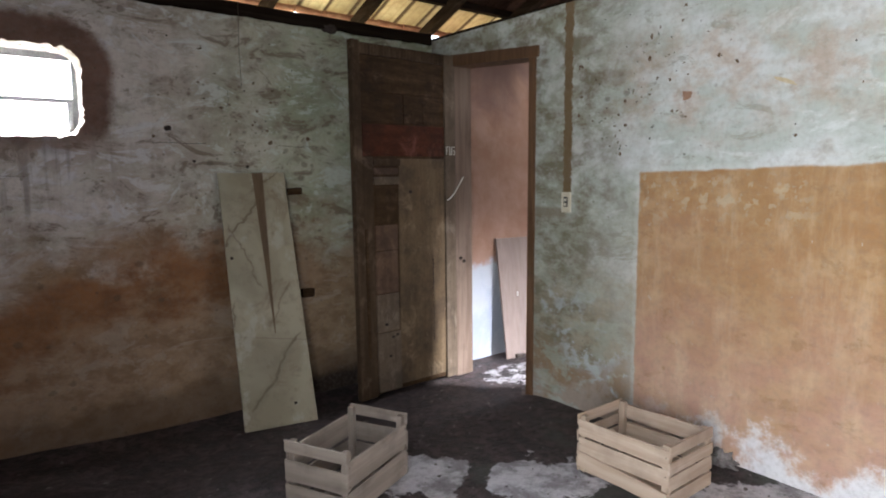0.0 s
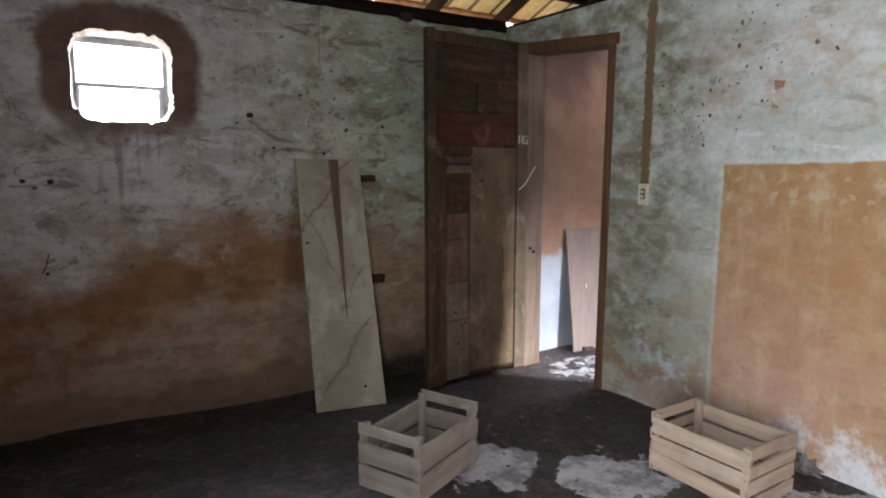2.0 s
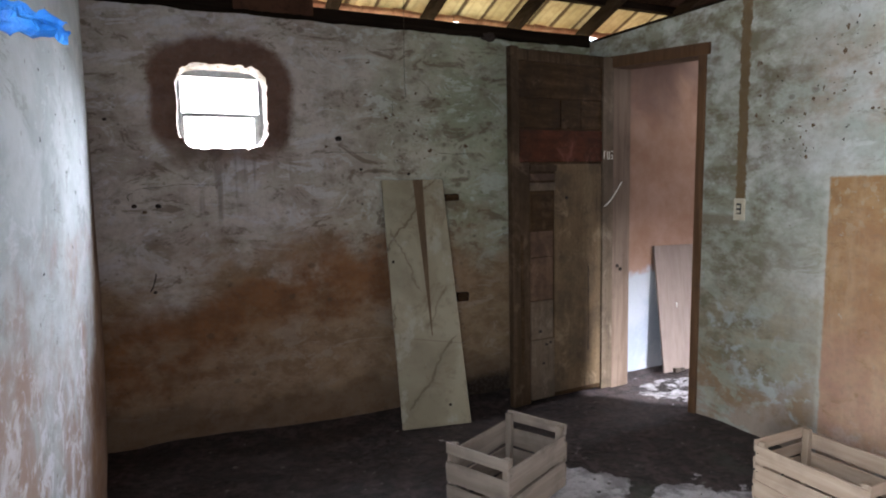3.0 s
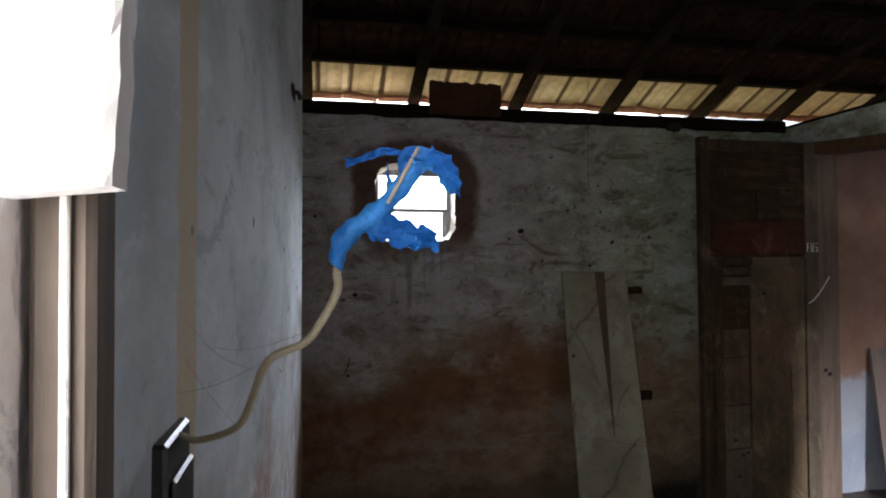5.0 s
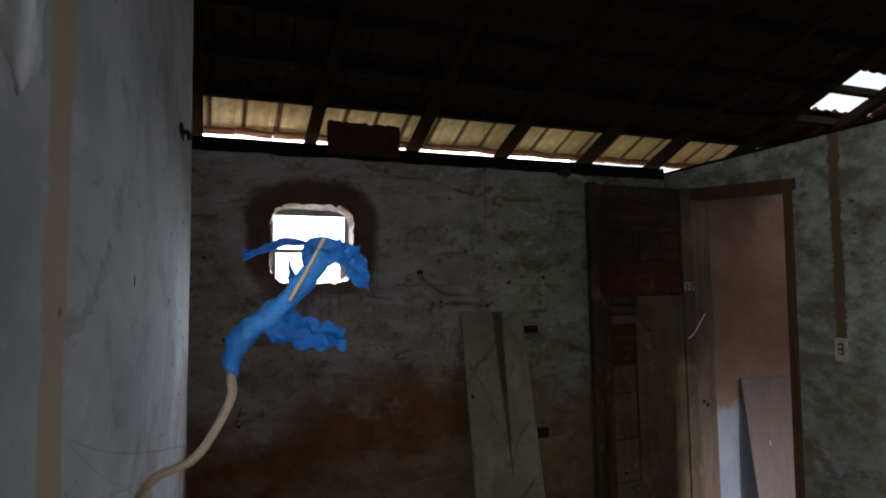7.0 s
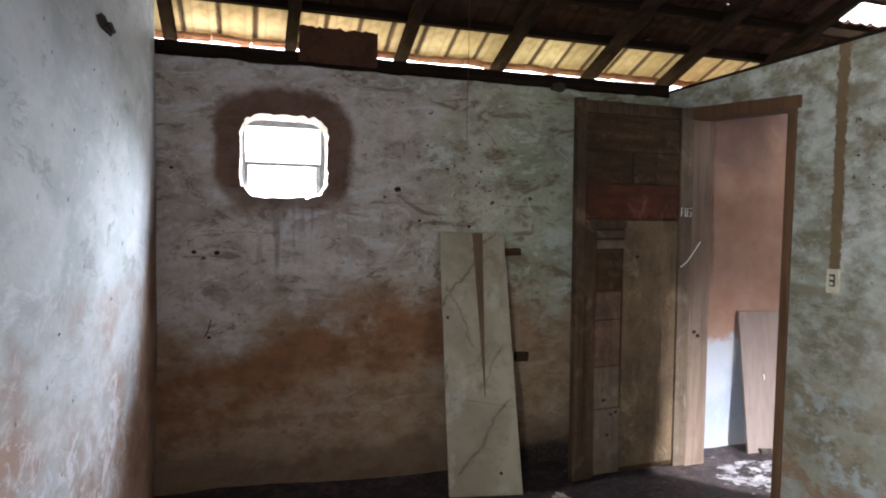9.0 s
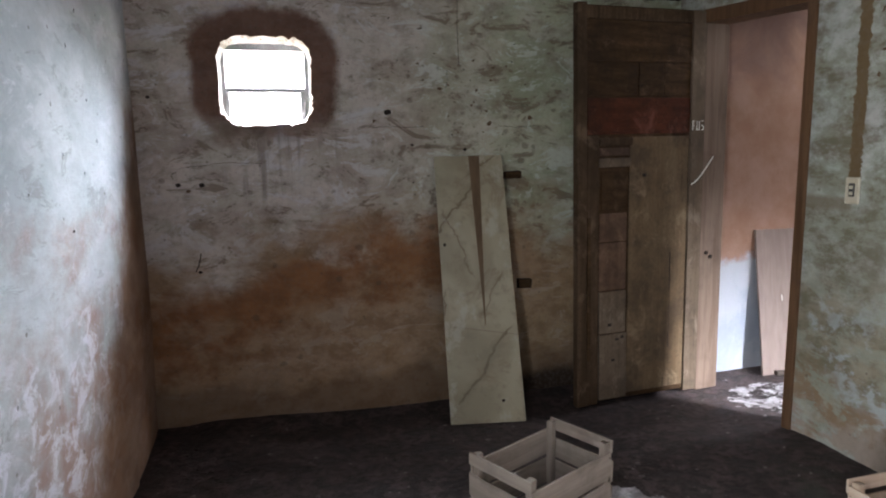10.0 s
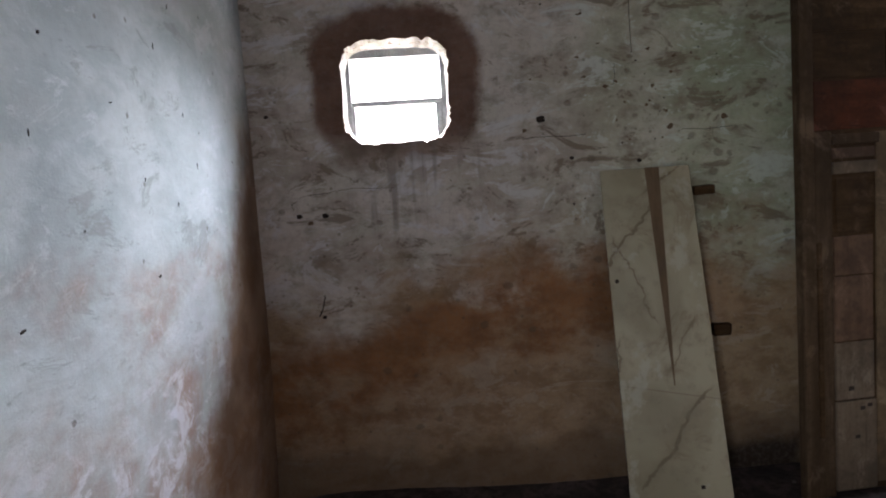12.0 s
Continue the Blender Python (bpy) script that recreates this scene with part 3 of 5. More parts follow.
def tube(points, radius, sides=8, taper=1.0, bm=None):
    """A bent tube through points."""
    bm = bm or bmesh.new()
    pts = [Vector(p) for p in points]
    rings = []
    side = None
    for i, p in enumerate(pts):
        d = (pts[min(i + 1, len(pts) - 1)] - pts[max(i - 1, 0)]).normalized()
        side = (d.orthogonal() if side is None else side - d * side.dot(d)).normalized()
        up = d.cross(side)
        r = radius * (1 + (taper - 1) * i / max(1, len(pts) - 1))
        rings.append([bm.verts.new(p + r * (math.cos(k * math.tau / sides) * side + math.sin(k * math.tau / sides) * up)) for k in range(sides)])
    for a, b in zip(rings, rings[1:]):
        for k in range(sides):
            bm.faces.new((a[k], a[(k + 1) % sides], b[(k + 1) % sides], b[k]))
    bm.faces.new(rings[0][::-1])
    bm.faces.new(rings[-1])
    return bm


def spline(points, n=8):
    """More points on a smooth line through a few."""
    p = [Vector(q) for q in points]
    out = []
    for i in range(len(p) - 1):
        a, b, c, d = p[max(i - 1, 0)], p[i], p[i + 1], p[min(i + 2, len(p) - 1)]
        for k in range(n):
            t = k / n
            out.append(0.5 * (2 * b + (c - a) * t + (2 * a - 5 * b + 4 * c - d) * t * t + (3 * b - a - 3 * c + d) * t ** 3))
    return out + [p[-1]]


def prism(poly, axis, lo, hi, bm=None):
    """A flat polygon in the two other axes, drawn out along an axis."""
    bm = bm or bmesh.new()

    def at(p, w):
        q = list(p)
        q.insert(axis, w)
        return bm.verts.new(q)
    a, b = [at(p, lo) for p in poly], [at(p, hi) for p in poly]
    bm.faces.new(a)
    bm.faces.new(b[::-1])
    for i in range(len(poly)):
        k = (i + 1) % len(poly)
        bm.faces.new((a[i], b[i], b[k], a[k]))
    return bm


# ---- ground and floor ----
bm = bmesh.new()
bmesh.ops.create_grid(bm, x_segments=2, y_segments=2, size=400)
for v in bm.verts:
    v.co.z = -0.19
solid("ground", bm, M_GROUND, "bare trodden yard earth around the house", "ground")


n = Nodes("overcast_sky", 1.0)
n.put(n.b.inputs["Emission Color"], n.mix(n.step(n.noise(0.02, 4), 0.3, 0.7), (0.86, 0.92, 1.0), (0.96, 0.98, 1.0)))
n.b.inputs["Emission Strength"].default_value = 3.0
bm = bmesh.new()
bm.faces.new([bm.verts.new(p) for p in ((-40, 60, -0.2), (40, 60, -0.2), (40, 60, 40), (-40, 60, 40))])
solid("backdrop", bm, n.done((0.8, 0.8, 0.8)), "bright overcast sky beyond the window", "sky")


def west_face(y, z):
    """The room side of the skewed mud wall, with its swelling before the corner."""
    base = -0.173 + 0.032 * (y + 0.8) if y < -0.8 else -0.173
    swell = 0.004 * math.exp(-((y + 0.55) / 0.22) ** 2)
    back = -0.012 * max(0.0, (y + 0.40) / 0.40) ** 1.4
    low = -0.03 * max(0.0, 0.5 - z) * (1 if y > -0.6 else 0.3)
    return base + swell + back + low + 0.006 * noise.noise(Vector((y * 2.1, z * 1.7, 0.4)))


def floor_z(x, y):
    """The earth floor sinks towards the north wall, more so by the door."""
    s = min(1.0, max(0.0, (y + 1.30) / 1.0))
    k = min(1.0, max(0.0, (x - 0.3) / 0.8))
    return -(0.052 + 0.034 * k * k * (3 - 2 * k)) * s * s * (3 - 2 * s)


bm = bmesh.new()
xs, ys = np.arange(-0.7, 6.01, 0.09), np.arange(-5.9, 0.31, 0.09)
grid = []
for x in xs:
    row = []
    for y in ys:
        n1 = noise.fractal(Vector((x * 2.3, y * 2.3, 0.0)), 0.8, 2.0, 4)
        heap = floor_z(x, y) + 0.018 * max(0.0, 1 - abs(min(y, 0.0)) / (0.07 + 0.04 * noise.noise(Vector((x * 6, 0, 0)))))
        row.append(bm.verts.new((x, y, 0.010 * n1 + heap)))
    grid.append(row)
for a, b in zip(grid, grid[1:]):
    for i in range(len(ys) - 1):
        bm.faces.new((a[i], b[i], b[i + 1], a[i + 1]))
ext = bmesh.ops.extrude_face_region(bm, geom=bm.faces[:])
for g in ext["geom"]:
    if isinstance(g, bmesh.types.BMVert):
        g.co.z = -0.20
solid("floor", bm, M_FLOOR, "dark trodden earth and broken cement floor with pale scaling", "floor", smooth=True)

# ---- north wall with its rough little window ----
WX, WZ = 0.468, 1.785


def hole_loop(k, n, hx, hz, grow=0.0, rough=0.0, seed=0.0):
    a = math.tau * k / n
    c, s = math.cos(a), math.sin(a)
    e = 0.42
    x = math.copysign(abs(c) ** e, c) * (hx + grow)
    z = math.copysign(abs(s) ** e, s) * (hz + grow)
    w = rough * noise.fractal(Vector((x * 38 + seed, z * 38, seed)), 0.6, 2.0, 5)
    return WX + x + w * c, WZ + z + w * s


def rect_loop(k, n, x0, x1, z0, z1):
    a = math.tau * k / n
    c, s = math.cos(a), math.sin(a)
    tx = ((x1 - WX) / c if c > 0 else (x0 - WX) / c) if abs(c) > 1e-6 else 1e9
    tz = ((z1 - WZ) / s if s > 0 else (z0 - WZ) / s) if abs(s) > 1e-6 else 1e9
    t = min(tx, tz)
    return WX + c * t, WZ + s * t


bm = bmesh.new()
NL = 144
X0, X1, Z0, Z1 = -0.75, 2.94, -0.18, 2.30
corner = [round(math.atan2(z - WZ, x - WX) % math.tau / math.tau * NL) % NL for x, z in ((X0, Z0), (X1, Z0), (X1, Z1), (X0, Z1))]
cpos = dict(zip(corner, ((X0, Z0), (X1, Z0), (X1, Z1), (X0, Z1))))
loops = []
for y, kind in ((0.0, "out"), (0.0, "in"), (0.10, "mid"), (0.25, "back"), (0.25, "outback")):
    loop = []
    for k in range(NL):
        if kind in ("out", "outback"):
            x, z = cpos.get(k) or rect_loop(k, NL, X0, X1, Z0, Z1)
        else:
            grow, rough = {"in": (0.008, 0.012), "mid": (0.0, 0.003), "back": (0.03, 0.0)}[kind]
            x, z = hole_loop(k, NL, 0.228, 0.212, grow, rough, 1.7)
            if kind == "in" and z > WZ:
                z += 0.012 * min(1.0, (z - WZ) / 0.15)
        loop.append(bm.verts.new((x, y, z)))
    loops.append(loop)
loops.append(loops[0])
for a, b in zip(loops, loops[1:]):
    for k in range(NL):
        bm.faces.new((a[k], a[(k + 1) % NL], b[(k + 1) % NL], b[k]))
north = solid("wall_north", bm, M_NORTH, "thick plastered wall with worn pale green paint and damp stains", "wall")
north.data.materials.append(M_REVEAL)
for f in north.data.polygons:
    c = f.center
    if 0.005 < c.y < 0.2 and abs(c.x - WX) < 0.4 and abs(c.z - WZ) < 0.4:
        f.material_index = 1

win = thing("window_1", "small two-light steel window with a thin cross bar", "window", kind="structure")
part("window_frame", box((0.232, 0.115, 1.56), (0.262, 0.14, 2.01), 0.003), M_METAL, win)
part("window_frame", box((0.672, 0.115, 1.56), (0.702, 0.14, 2.01), 0.003), M_METAL, win)
part("window_frame", box((0.262, 0.115, 1.962), (0.672, 0.14, 2.01), 0.003), M_METAL, win)
part("window_frame", box((0.262, 0.115, 1.56), (0.672, 0.14, 1.58), 0.003), M_METAL, win)
part("cross_bar", box((0.262, 0.108, 1.743), (0.672, 0.136, 1.767), 0.002), M_METAL, win)
part("side_bar", box((0.262, 0.112, 1.58), (0.276, 0.132, 1.747), 0.002), M_METAL, win)
part("side_bar", box((0.645, 0.112, 1.58), (0.672, 0.132, 1.747), 0.002), M_METAL, win)
part("sill", box((0.22, 0.10, 1.545), (0.715, 0.16, 1.56), 0.003), M_REVEAL, win)

# ---- west wall, a skewed and swollen mud wall ----
bm = bmesh.new()
ys = np.concatenate([np.arange(-3.36, -0.9, 0.08), np.arange(-0.9, 0.001, 0.03)])
ys[-1] = -0.001
zs = np.linspace(-0.18, 3.30, 36)
front = [[bm.verts.new((west_face(y, z), y, z)) for z in zs] for y in ys]
back = [[bm.verts.new((-0.62, y, z)) for z in zs] for y in ys]
for s in (front, back):
    for a, b in zip(s, s[1:]):
        for i in range(len(zs) - 1):
            bm.faces.new((a[i], b[i], b[i + 1], a[i + 1]))
for i in range(len(zs) - 1):
    for j in (0, -1):
        bm.faces.new((front[j][i], back[j][i], back[j][i + 1], front[j][i + 1]))
for i in range(len(ys) - 1):
    for j in (0, -1):
        bm.faces.new((front[i][j], front[i + 1][j], back[i + 1][j], back[i][j]))
for v in bm.verts:
    if v.co.z > 2.4:
        v.co.z = min(v.co.z, (2.70 - 0.4 * v.co.y) if v.co.y > -2.6 else 3.80 - 0.4 * (-2.6 - v.co.y) - 0.06)
solid("wall_west", bm, M_WEST, "uneven pale blue plastered mud wall, stained reddish low down", "wall", smooth=True)

# ---- east wall with the skewed doorway ----
EX0, EX1 = 2.94, 3.10
# the southern notch is out of view, added for the side lamp
bm = prism([(-5.55, -0.18), (-4.98, -0.18), (-4.98, 2.05), (-4.05, 2.05), (-4.05, -0.18), (-1.03, -0.18), (-1.03, 2.11), (-0.235, 2.185), (-0.235, -0.18), (0.0, -0.18), (0.0, 2.32), (-5.55, 2.32)], 0, EX0, EX1)
solid("wall_east", bm, M_EAST, "plastered wall with worn pale green paint and an ochre panel", "wall")

# ---- walls behind: the rest of the west wall round the entrance, and the south wall ----
bm = box((-0.62, -5.55, -0.12), (-0.34, -5.05, 3.0))
box((-0.62, -5.05, 2.12), (-0.34, -3.36, 3.4), bm=bm)
solid("wall_west_entrance", bm, M_WEST, "plain plastered wall round the entrance", "wall")
solid("wall_south", box((-0.62, -5.75, -0.12), (5.6, -5.55, 2.6)), M_WEST, "plain plastered wall", "wall")

# ---- next room ----
bm = box((3.10, -0.06, -0.18), (6.0, 0.25, 2.32))
solid("wall_next_room_north", bm, M_PINK, "faded pink limewashed wall, white-blue below", "wall")
# the high opening is added, only to let the lamp outside shine in
bm = box((5.6, -0.36, -0.12), (5.8, -0.06, 2.32))
box((5.6, -5.55, -0.12), (5.8, -0.9, 2.32), bm=bm)
box((5.6, -0.9, 2.18), (5.8, -0.36, 2.32), bm=bm)
box((5.6, -0.9, -0.12), (5.8, -0.36, 1.52), bm=bm)
solid("wall_next_room_east", bm, M_PINK, "faded pink limewashed wall with a high opening added for light", "wall")
# unseen wall; its added opening and lintel cut the back lamp's beam
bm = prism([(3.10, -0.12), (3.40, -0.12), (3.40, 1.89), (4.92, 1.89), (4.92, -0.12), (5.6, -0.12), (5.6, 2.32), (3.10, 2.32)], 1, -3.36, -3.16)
solid("wall_next_room_south", bm, M_PINK, "plain pink limewashed wall with an opening added for light", "wall")

# ---- doorway frame ----
door_frame = thing("door_1", "brown wooden door frame, out of square", "door frame", kind="structure")
part("jamb", box((2.925, -1.037, -0.04), (3.10, -0.985, 2.10), 0.004), M_FRAME, door_frame)
bm = bmesh.new()
hexa(bm, [(2.941, -0.283, -0.10), (3.104, -0.268, -0.10), (3.104, -0.23, -0.10), (2.941, -0.23, -0.10),
          (2.941, -0.252, 2.13), (3.104, -0.242, 2.13), (3.104, -0.20, 2.13), (2.941, -0.20, 2.13)])
bmesh.ops.bevel(bm, geom=bm.edges[:], offset=0.003, segments=1, affect="EDGES")
hinge_jamb = part("jamb", bm, M_JAMB, door_frame, "bare pale wooden jamb, worn smooth")
bm = prism([(-1.06, 2.058), (-1.06, 2.122), (-0.245, 2.186), (-0.245, 2.112)], 0, 2.922, 3.098)
part("head", bm, M_FRAME, door_frame)
for z, dy in ((0.845, 0.0), (0.82, 0.03)):
    part("hinge_hole", tube([(2.985 + dy, -0.2745, z - 0.07), (2.985 + dy, -0.262, z - 0.07)], 0.012, 10), M_HOLE, hinge_jamb)

# ---- the old door leaf, opened back and leaning with its jamb ----
LEAF = [Vector(p) for p in ((2.085, -0.372, -0.058), (2.930, -0.290, -0.070), (2.936, -0.256, 2.188), (2.055, -0.372, 2.168))]
LEAF_OUT = (LEAF[1] - LEAF[0]).cross(LEAF[3] - LEAF[0]).normalized()


def leaf_block(u0, u1, v0, v1, d0, d1, skew=0.0):
    """A board of the leaf: u across, v up, d out of its face."""
    def at(u, v, d):
        lo, hi = LEAF[0].lerp(LEAF[1], u), LEAF[3].lerp(LEAF[2], u)
        return lo.lerp(hi, v) + LEAF_OUT * d
    bm = bmesh.new()
    hexa(bm, [at(u0, v0, d0), at(u1, v0 + skew, d0), at(u1, v0 + skew, d1), at(u0, v0, d1),
              at(u0, v1, d0), at(u1, v1 + skew, d0), at(u1, v1 + skew, d1), at(u0, v1, d1)])
    bmesh.ops.bevel(bm, geom=bm.edges[:], offset=0.0025, segments=1, affect="EDGES")
    return bm


boards = {}
leaf = thing("old_door", "patched old plank door, opened back against the wall", "door")
for name, u0, u1, v0, v1, d0, d1, mat, label in (
        ("back_panel", 0.02, 0.98, 0.005, 0.985, -0.030, -0.008, M_LEAFH, "dark boards of the door"),
        ("stile", 0.0, 0.07, 0.0, 1.0, -0.034, 0.012, M_LEAF, "dark brown upright"),
        ("stile", 0.885, 1.0, 0.0, 0.995, -0.034, 0.008, M_STILE, "grey worn upright"),
        ("top_rail", 0.07, 0.885, 0.965, 0.995, -0.03, 0.008, M_LEAF, ""),
        ("top_board", 0.075, 0.88, 0.868, 0.962, -0.01, 0.002, M_LEAFH, "dark stained board"),
        ("top_board", 0.075, 0.46, 0.785, 0.864, -0.01, 0.001, M_LEAFH, "dark stained board"),
        ("top_board", 0.465, 0.66, 0.785, 0.864, -0.01, 0.003, M_LEAFH, "dark stained board"),
        ("top_board", 0.665, 0.88, 0.785, 0.864, -0.01, 0.0, M_LEAFH, "dark stained board"),
        ("red_board", 0.08, 0.88, 0.692, 0.780, -0.01, 0.004, M_RED, "dull red painted board"),
        ("inner_upright", 0.075, 0.165, 0.0, 0.69, -0.012, 0.005, M_LEAF, "brown upright"),
        ("slat", 0.17, 0.42, 0.665, 0.684, -0.012, 0.006, M_LEAF, ""),
        ("slat", 0.17, 0.40, 0.640, 0.659, -0.012, 0.003, M_PINKWOOD, ""),
        ("slat", 0.17, 0.41, 0.612, 0.634, -0.012, 0.006, M_STILE, ""),
        ("patch_board", 0.19, 0.39, 0.505, 0.605, -0.012, -0.002, M_LEAFH, "dark square board"),
        ("patch_board", 0.175, 0.385, 0.425, 0.497, -0.012, 0.002, M_PINKWOOD, "faded pink board"),
        ("patch_board", 0.175, 0.385, 0.30, 0.422, -0.012, 0.000, M_PINKWOOD, "faded pink board"),
        ("patch_board", 0.175, 0.385, 0.187, 0.297, -0.012, 0.003, M_STILE, "grey board"),
        ("patch_board", 0.175, 0.395, 0.01, 0.184, -0.012, 0.006, M_STILE, "grey board with nail holes"),
        ("plywood_sheet", 0.40, 0.875, 0.02, 0.685, -0.012, 0.004, M_SHEET, "grey plywood sheet"),
        ("crack_strip", 0.735, 0.745, 0.13, 0.385, 0.004, 0.0055, M_HOLE, "dark split in the plywood"),
        ("stain_strip", 0.075, 0.10, 0.12, 0.49, 0.005, 0.016, M_LEAFH, "broken dark strip")):
    on = boards["plywood_sheet"] if name == "crack_strip" else boards["inner_upright"] if name == "stain_strip" else leaf
    boards[name] = part(name, leaf_block(u0, u1, v0, v1, d0, d1), mat, on, label)
for u, v in ((0.30, 0.165), (0.34, 0.17), (0.27, 0.11), (0.5, 0.585), (0.24, 0.205)):
    part("nail_hole", leaf_block(u, u + 0.03, v, v + 0.008, 0.002, 0.0075), M_HOLE, boards["plywood_sheet"] if u > 0.4 else boards["patch_board"])
# chalk letters on the upright
chalk = bmesh.new()
cu = 0.895
for du, v0, v1, w in ((0.0, 0.698, 0.722, 0.005), (0.035, 0.698, 0.722, 0.005), (0.055, 0.698, 0.722, 0.005), (0.09, 0.698, 0.709, 0.005)):
    b = leaf_block(cu + du, cu + du + w, v0, v1, 0.0085, 0.0095)
    me = bpy.data.meshes.new("tmp")
    b.to_mesh(me)
    chalk.from_mesh(me)
    b.free()
for du, v, w in ((0.0, 0.720, 0.02), (0.0, 0.709, 0.016), (0.035, 0.698, 0.024), (0.075, 0.720, 0.02), (0.075, 0.709, 0.018), (0.075, 0.698, 0.018)):
    b = leaf_block(cu + du, cu + du + w, v, v + 0.0022, 0.0085, 0.0095)
    me = bpy.data.meshes.new("tmp")
    b.to_mesh(me)
    chalk.from_mesh(me)
    b.free()
part("chalk_letters", chalk, M_CHALK, boards["stile"], "white chalk letters FUS")
part("twine", tube(spline([(2.832, -0.312, 1.193), (2.862, -0.328, 1.222), (2.905, -0.332, 1.278), (2.955, -0.336, 1.352)]), 0.004, 6), M_CHALK, leaf, "bit of white twine")

# ---- marble-look slab leaning on the wall ----
slab = thing("marble_board", "marble-patterned laminate board leaning on the wall", "board")
SL = [Vector(p) for p in ((1.345, -0.345, -0.078), (1.757, -0.425, -0.076), (1.735, -0.103, 1.385), (1.358, -0.03, 1.383))]
SOUT = (SL[1] - SL[0]).cross(SL[3] - SL[0]).normalized()


def slab_block(u0, u1, v0, v1, d0, d1, u2=None, u3=None):
    def at(u, v, d):
        return SL[0].lerp(SL[1], u).lerp(SL[3].lerp(SL[2], u), v) + SOUT * d
    u2, u3 = u0 if u2 is None else u2, u1 if u3 is None else u3
    bm = bmesh.new()
    hexa(bm, [at(u0, v0, d0), at(u1, v0, d0), at(u1, v0, d1), at(u0, v0, d1), at(u2, v1, d0), at(u3, v1, d0), at(u3, v1, d1), at(u2, v1, d1)])
    return bm


bm = slab_block(0, 1, 0, 1, -0.018, 0)
bmesh.ops.bevel(bm, geom=bm.edges[:], offset=0.002, segments=1, affect="EDGES")
panel = part("panel", bm, M_MARBLE, slab)
part("torn_strip", slab_block(0.555, 0.565, 0.36, 1.0, 0.0, 0.002, 0.505, 0.665), M_STAIN, panel, "brown strip where the laminate is torn off")
part("torn_edge", slab_block(0.70, 0.74, 0.075, 0.085, 0.0, 0.0015), M_HOLE, panel)
part("knot_hole", tube([SL[0].lerp(SL[3], 0.665) + SOUT * 0.0 + (SL[1] - SL[0]) * 0.07, SL[0].lerp(SL[3], 0.665) + SOUT * 0.002 + (SL[1] - SL[0]) * 0.07], 0.009, 9), M_HOLE, panel)


# ---- fruit crates ----
def crate(name, label, w, d, h, m, seed, rows, drop, ca, cb, cz):
    """A slatted fruit crate, w long, d deep; rows of side boards, which end a drop below the end rails."""
    rnd = random.Random(seed)
    top = thing(name, label, "crate", m, "fruit crates")
    t = 0.008
    posts = {}
    for x in (t, w - t - 0.028):
        for y in (t, d - t - 0.028):
            posts[x > w / 2, y > d / 2] = part("corner_post", box((x, y, 0.006), (x + 0.028, y + 0.028, h - 0.004), 0.002), cz, top)
    sh = (h - drop - 0.01) / rows
    for k, y in enumerate((0, d - t)):
        for i in range(rows):
            z = 0.008 + i * sh
            hi = z + sh - 0.011 - rnd.uniform(0, 0.004)
            b = box((0.002, y, z), (w - 0.002, y + t, hi), 0.0015, jit=0.003, rnd=rnd)
            if rows == 3 and i == 0 and k == 1:
                # the loose lower slat has dropped at one end
                for v in b.verts:
                    v.co.z -= 0.030 * (1 - v.co.x / w) - 0.026
                    v.co.y += 0.005
            part("side_slat", b, ca, top)
    for x in (-t + 0.002, w - 0.002):
        part("end_rail", box((x, 0.0, h - 0.048), (x + t, d, h), 0.0015, jit=0.002, rnd=rnd), cb, top)
        z = 0.008
        for hh in ((0.095, 0.09) if rows == 2 else (0.062, 0.058, 0.05)):
            part("end_slat", box((x, 0.0, z), (x + t, d, z + hh), 0.0015, jit=0.0025, rnd=rnd), cb, top)
            z += hh + 0.011
    for i in range(4):
        y = 0.012 + i * (d - 0.024) / 4
        part("bottom_slat", box((0.004, y, 0.002), (w - 0.004, y + (d - 0.024) / 4 - 0.010, 0.010), 0.001, jit=0.001, rnd=rnd), ca, top)
    for x in (0.014, w - 0.014):
        for y in (-0.0015, d - 0.001):
            for z in (0.05, 0.14, 0.22):
                part("nail_head", tube([(x, y, z), (x, y + 0.0025, z)], 0.0028, 6), M_HOLE, posts[x > w / 2, y > d / 2])
    return top


M_GREYX = wood("crate_grey", (0.20, 0.165, 0.135), (0.30, 0.255, 0.215), 0, (0.09, 0.07, 0.06), 0.6)
M_GREYY = wood("crate_grey_end", (0.20, 0.165, 0.135), (0.29, 0.25, 0.21), 1, (0.09, 0.07, 0.06), 0.6)
M_GREYZ = wood("crate_grey_post", (0.20, 0.165, 0.135), (0.28, 0.24, 0.20), 2, (0.09, 0.07, 0.06), 0.6)
M_CRATEY = wood("crate_pine_end", (0.35, 0.265, 0.20), (0.48, 0.39, 0.31), 1, (0.17, 0.13, 0.11), 0.45)
crate("fruit_crate", "empty slatted wooden fruit crate, grey and dusty", 0.462, 0.307, 0.285,
      pose(1.270, -1.658, 0.006, 0, 0, 25.5), 3, 2, 0.03, M_GREYX, M_GREYY, M_GREYZ)
crate("fruit_crate", "empty pale wooden fruit crate with a loose slat", 0.456, 0.335, 0.272,
      pose(2.322, -2.383, 0.006, 0, 0, 91.5) @ pose(0, -0.335, 0), 8, 3, 0.004, M_CRATE, M_CRATEY, M_CRATEZ)

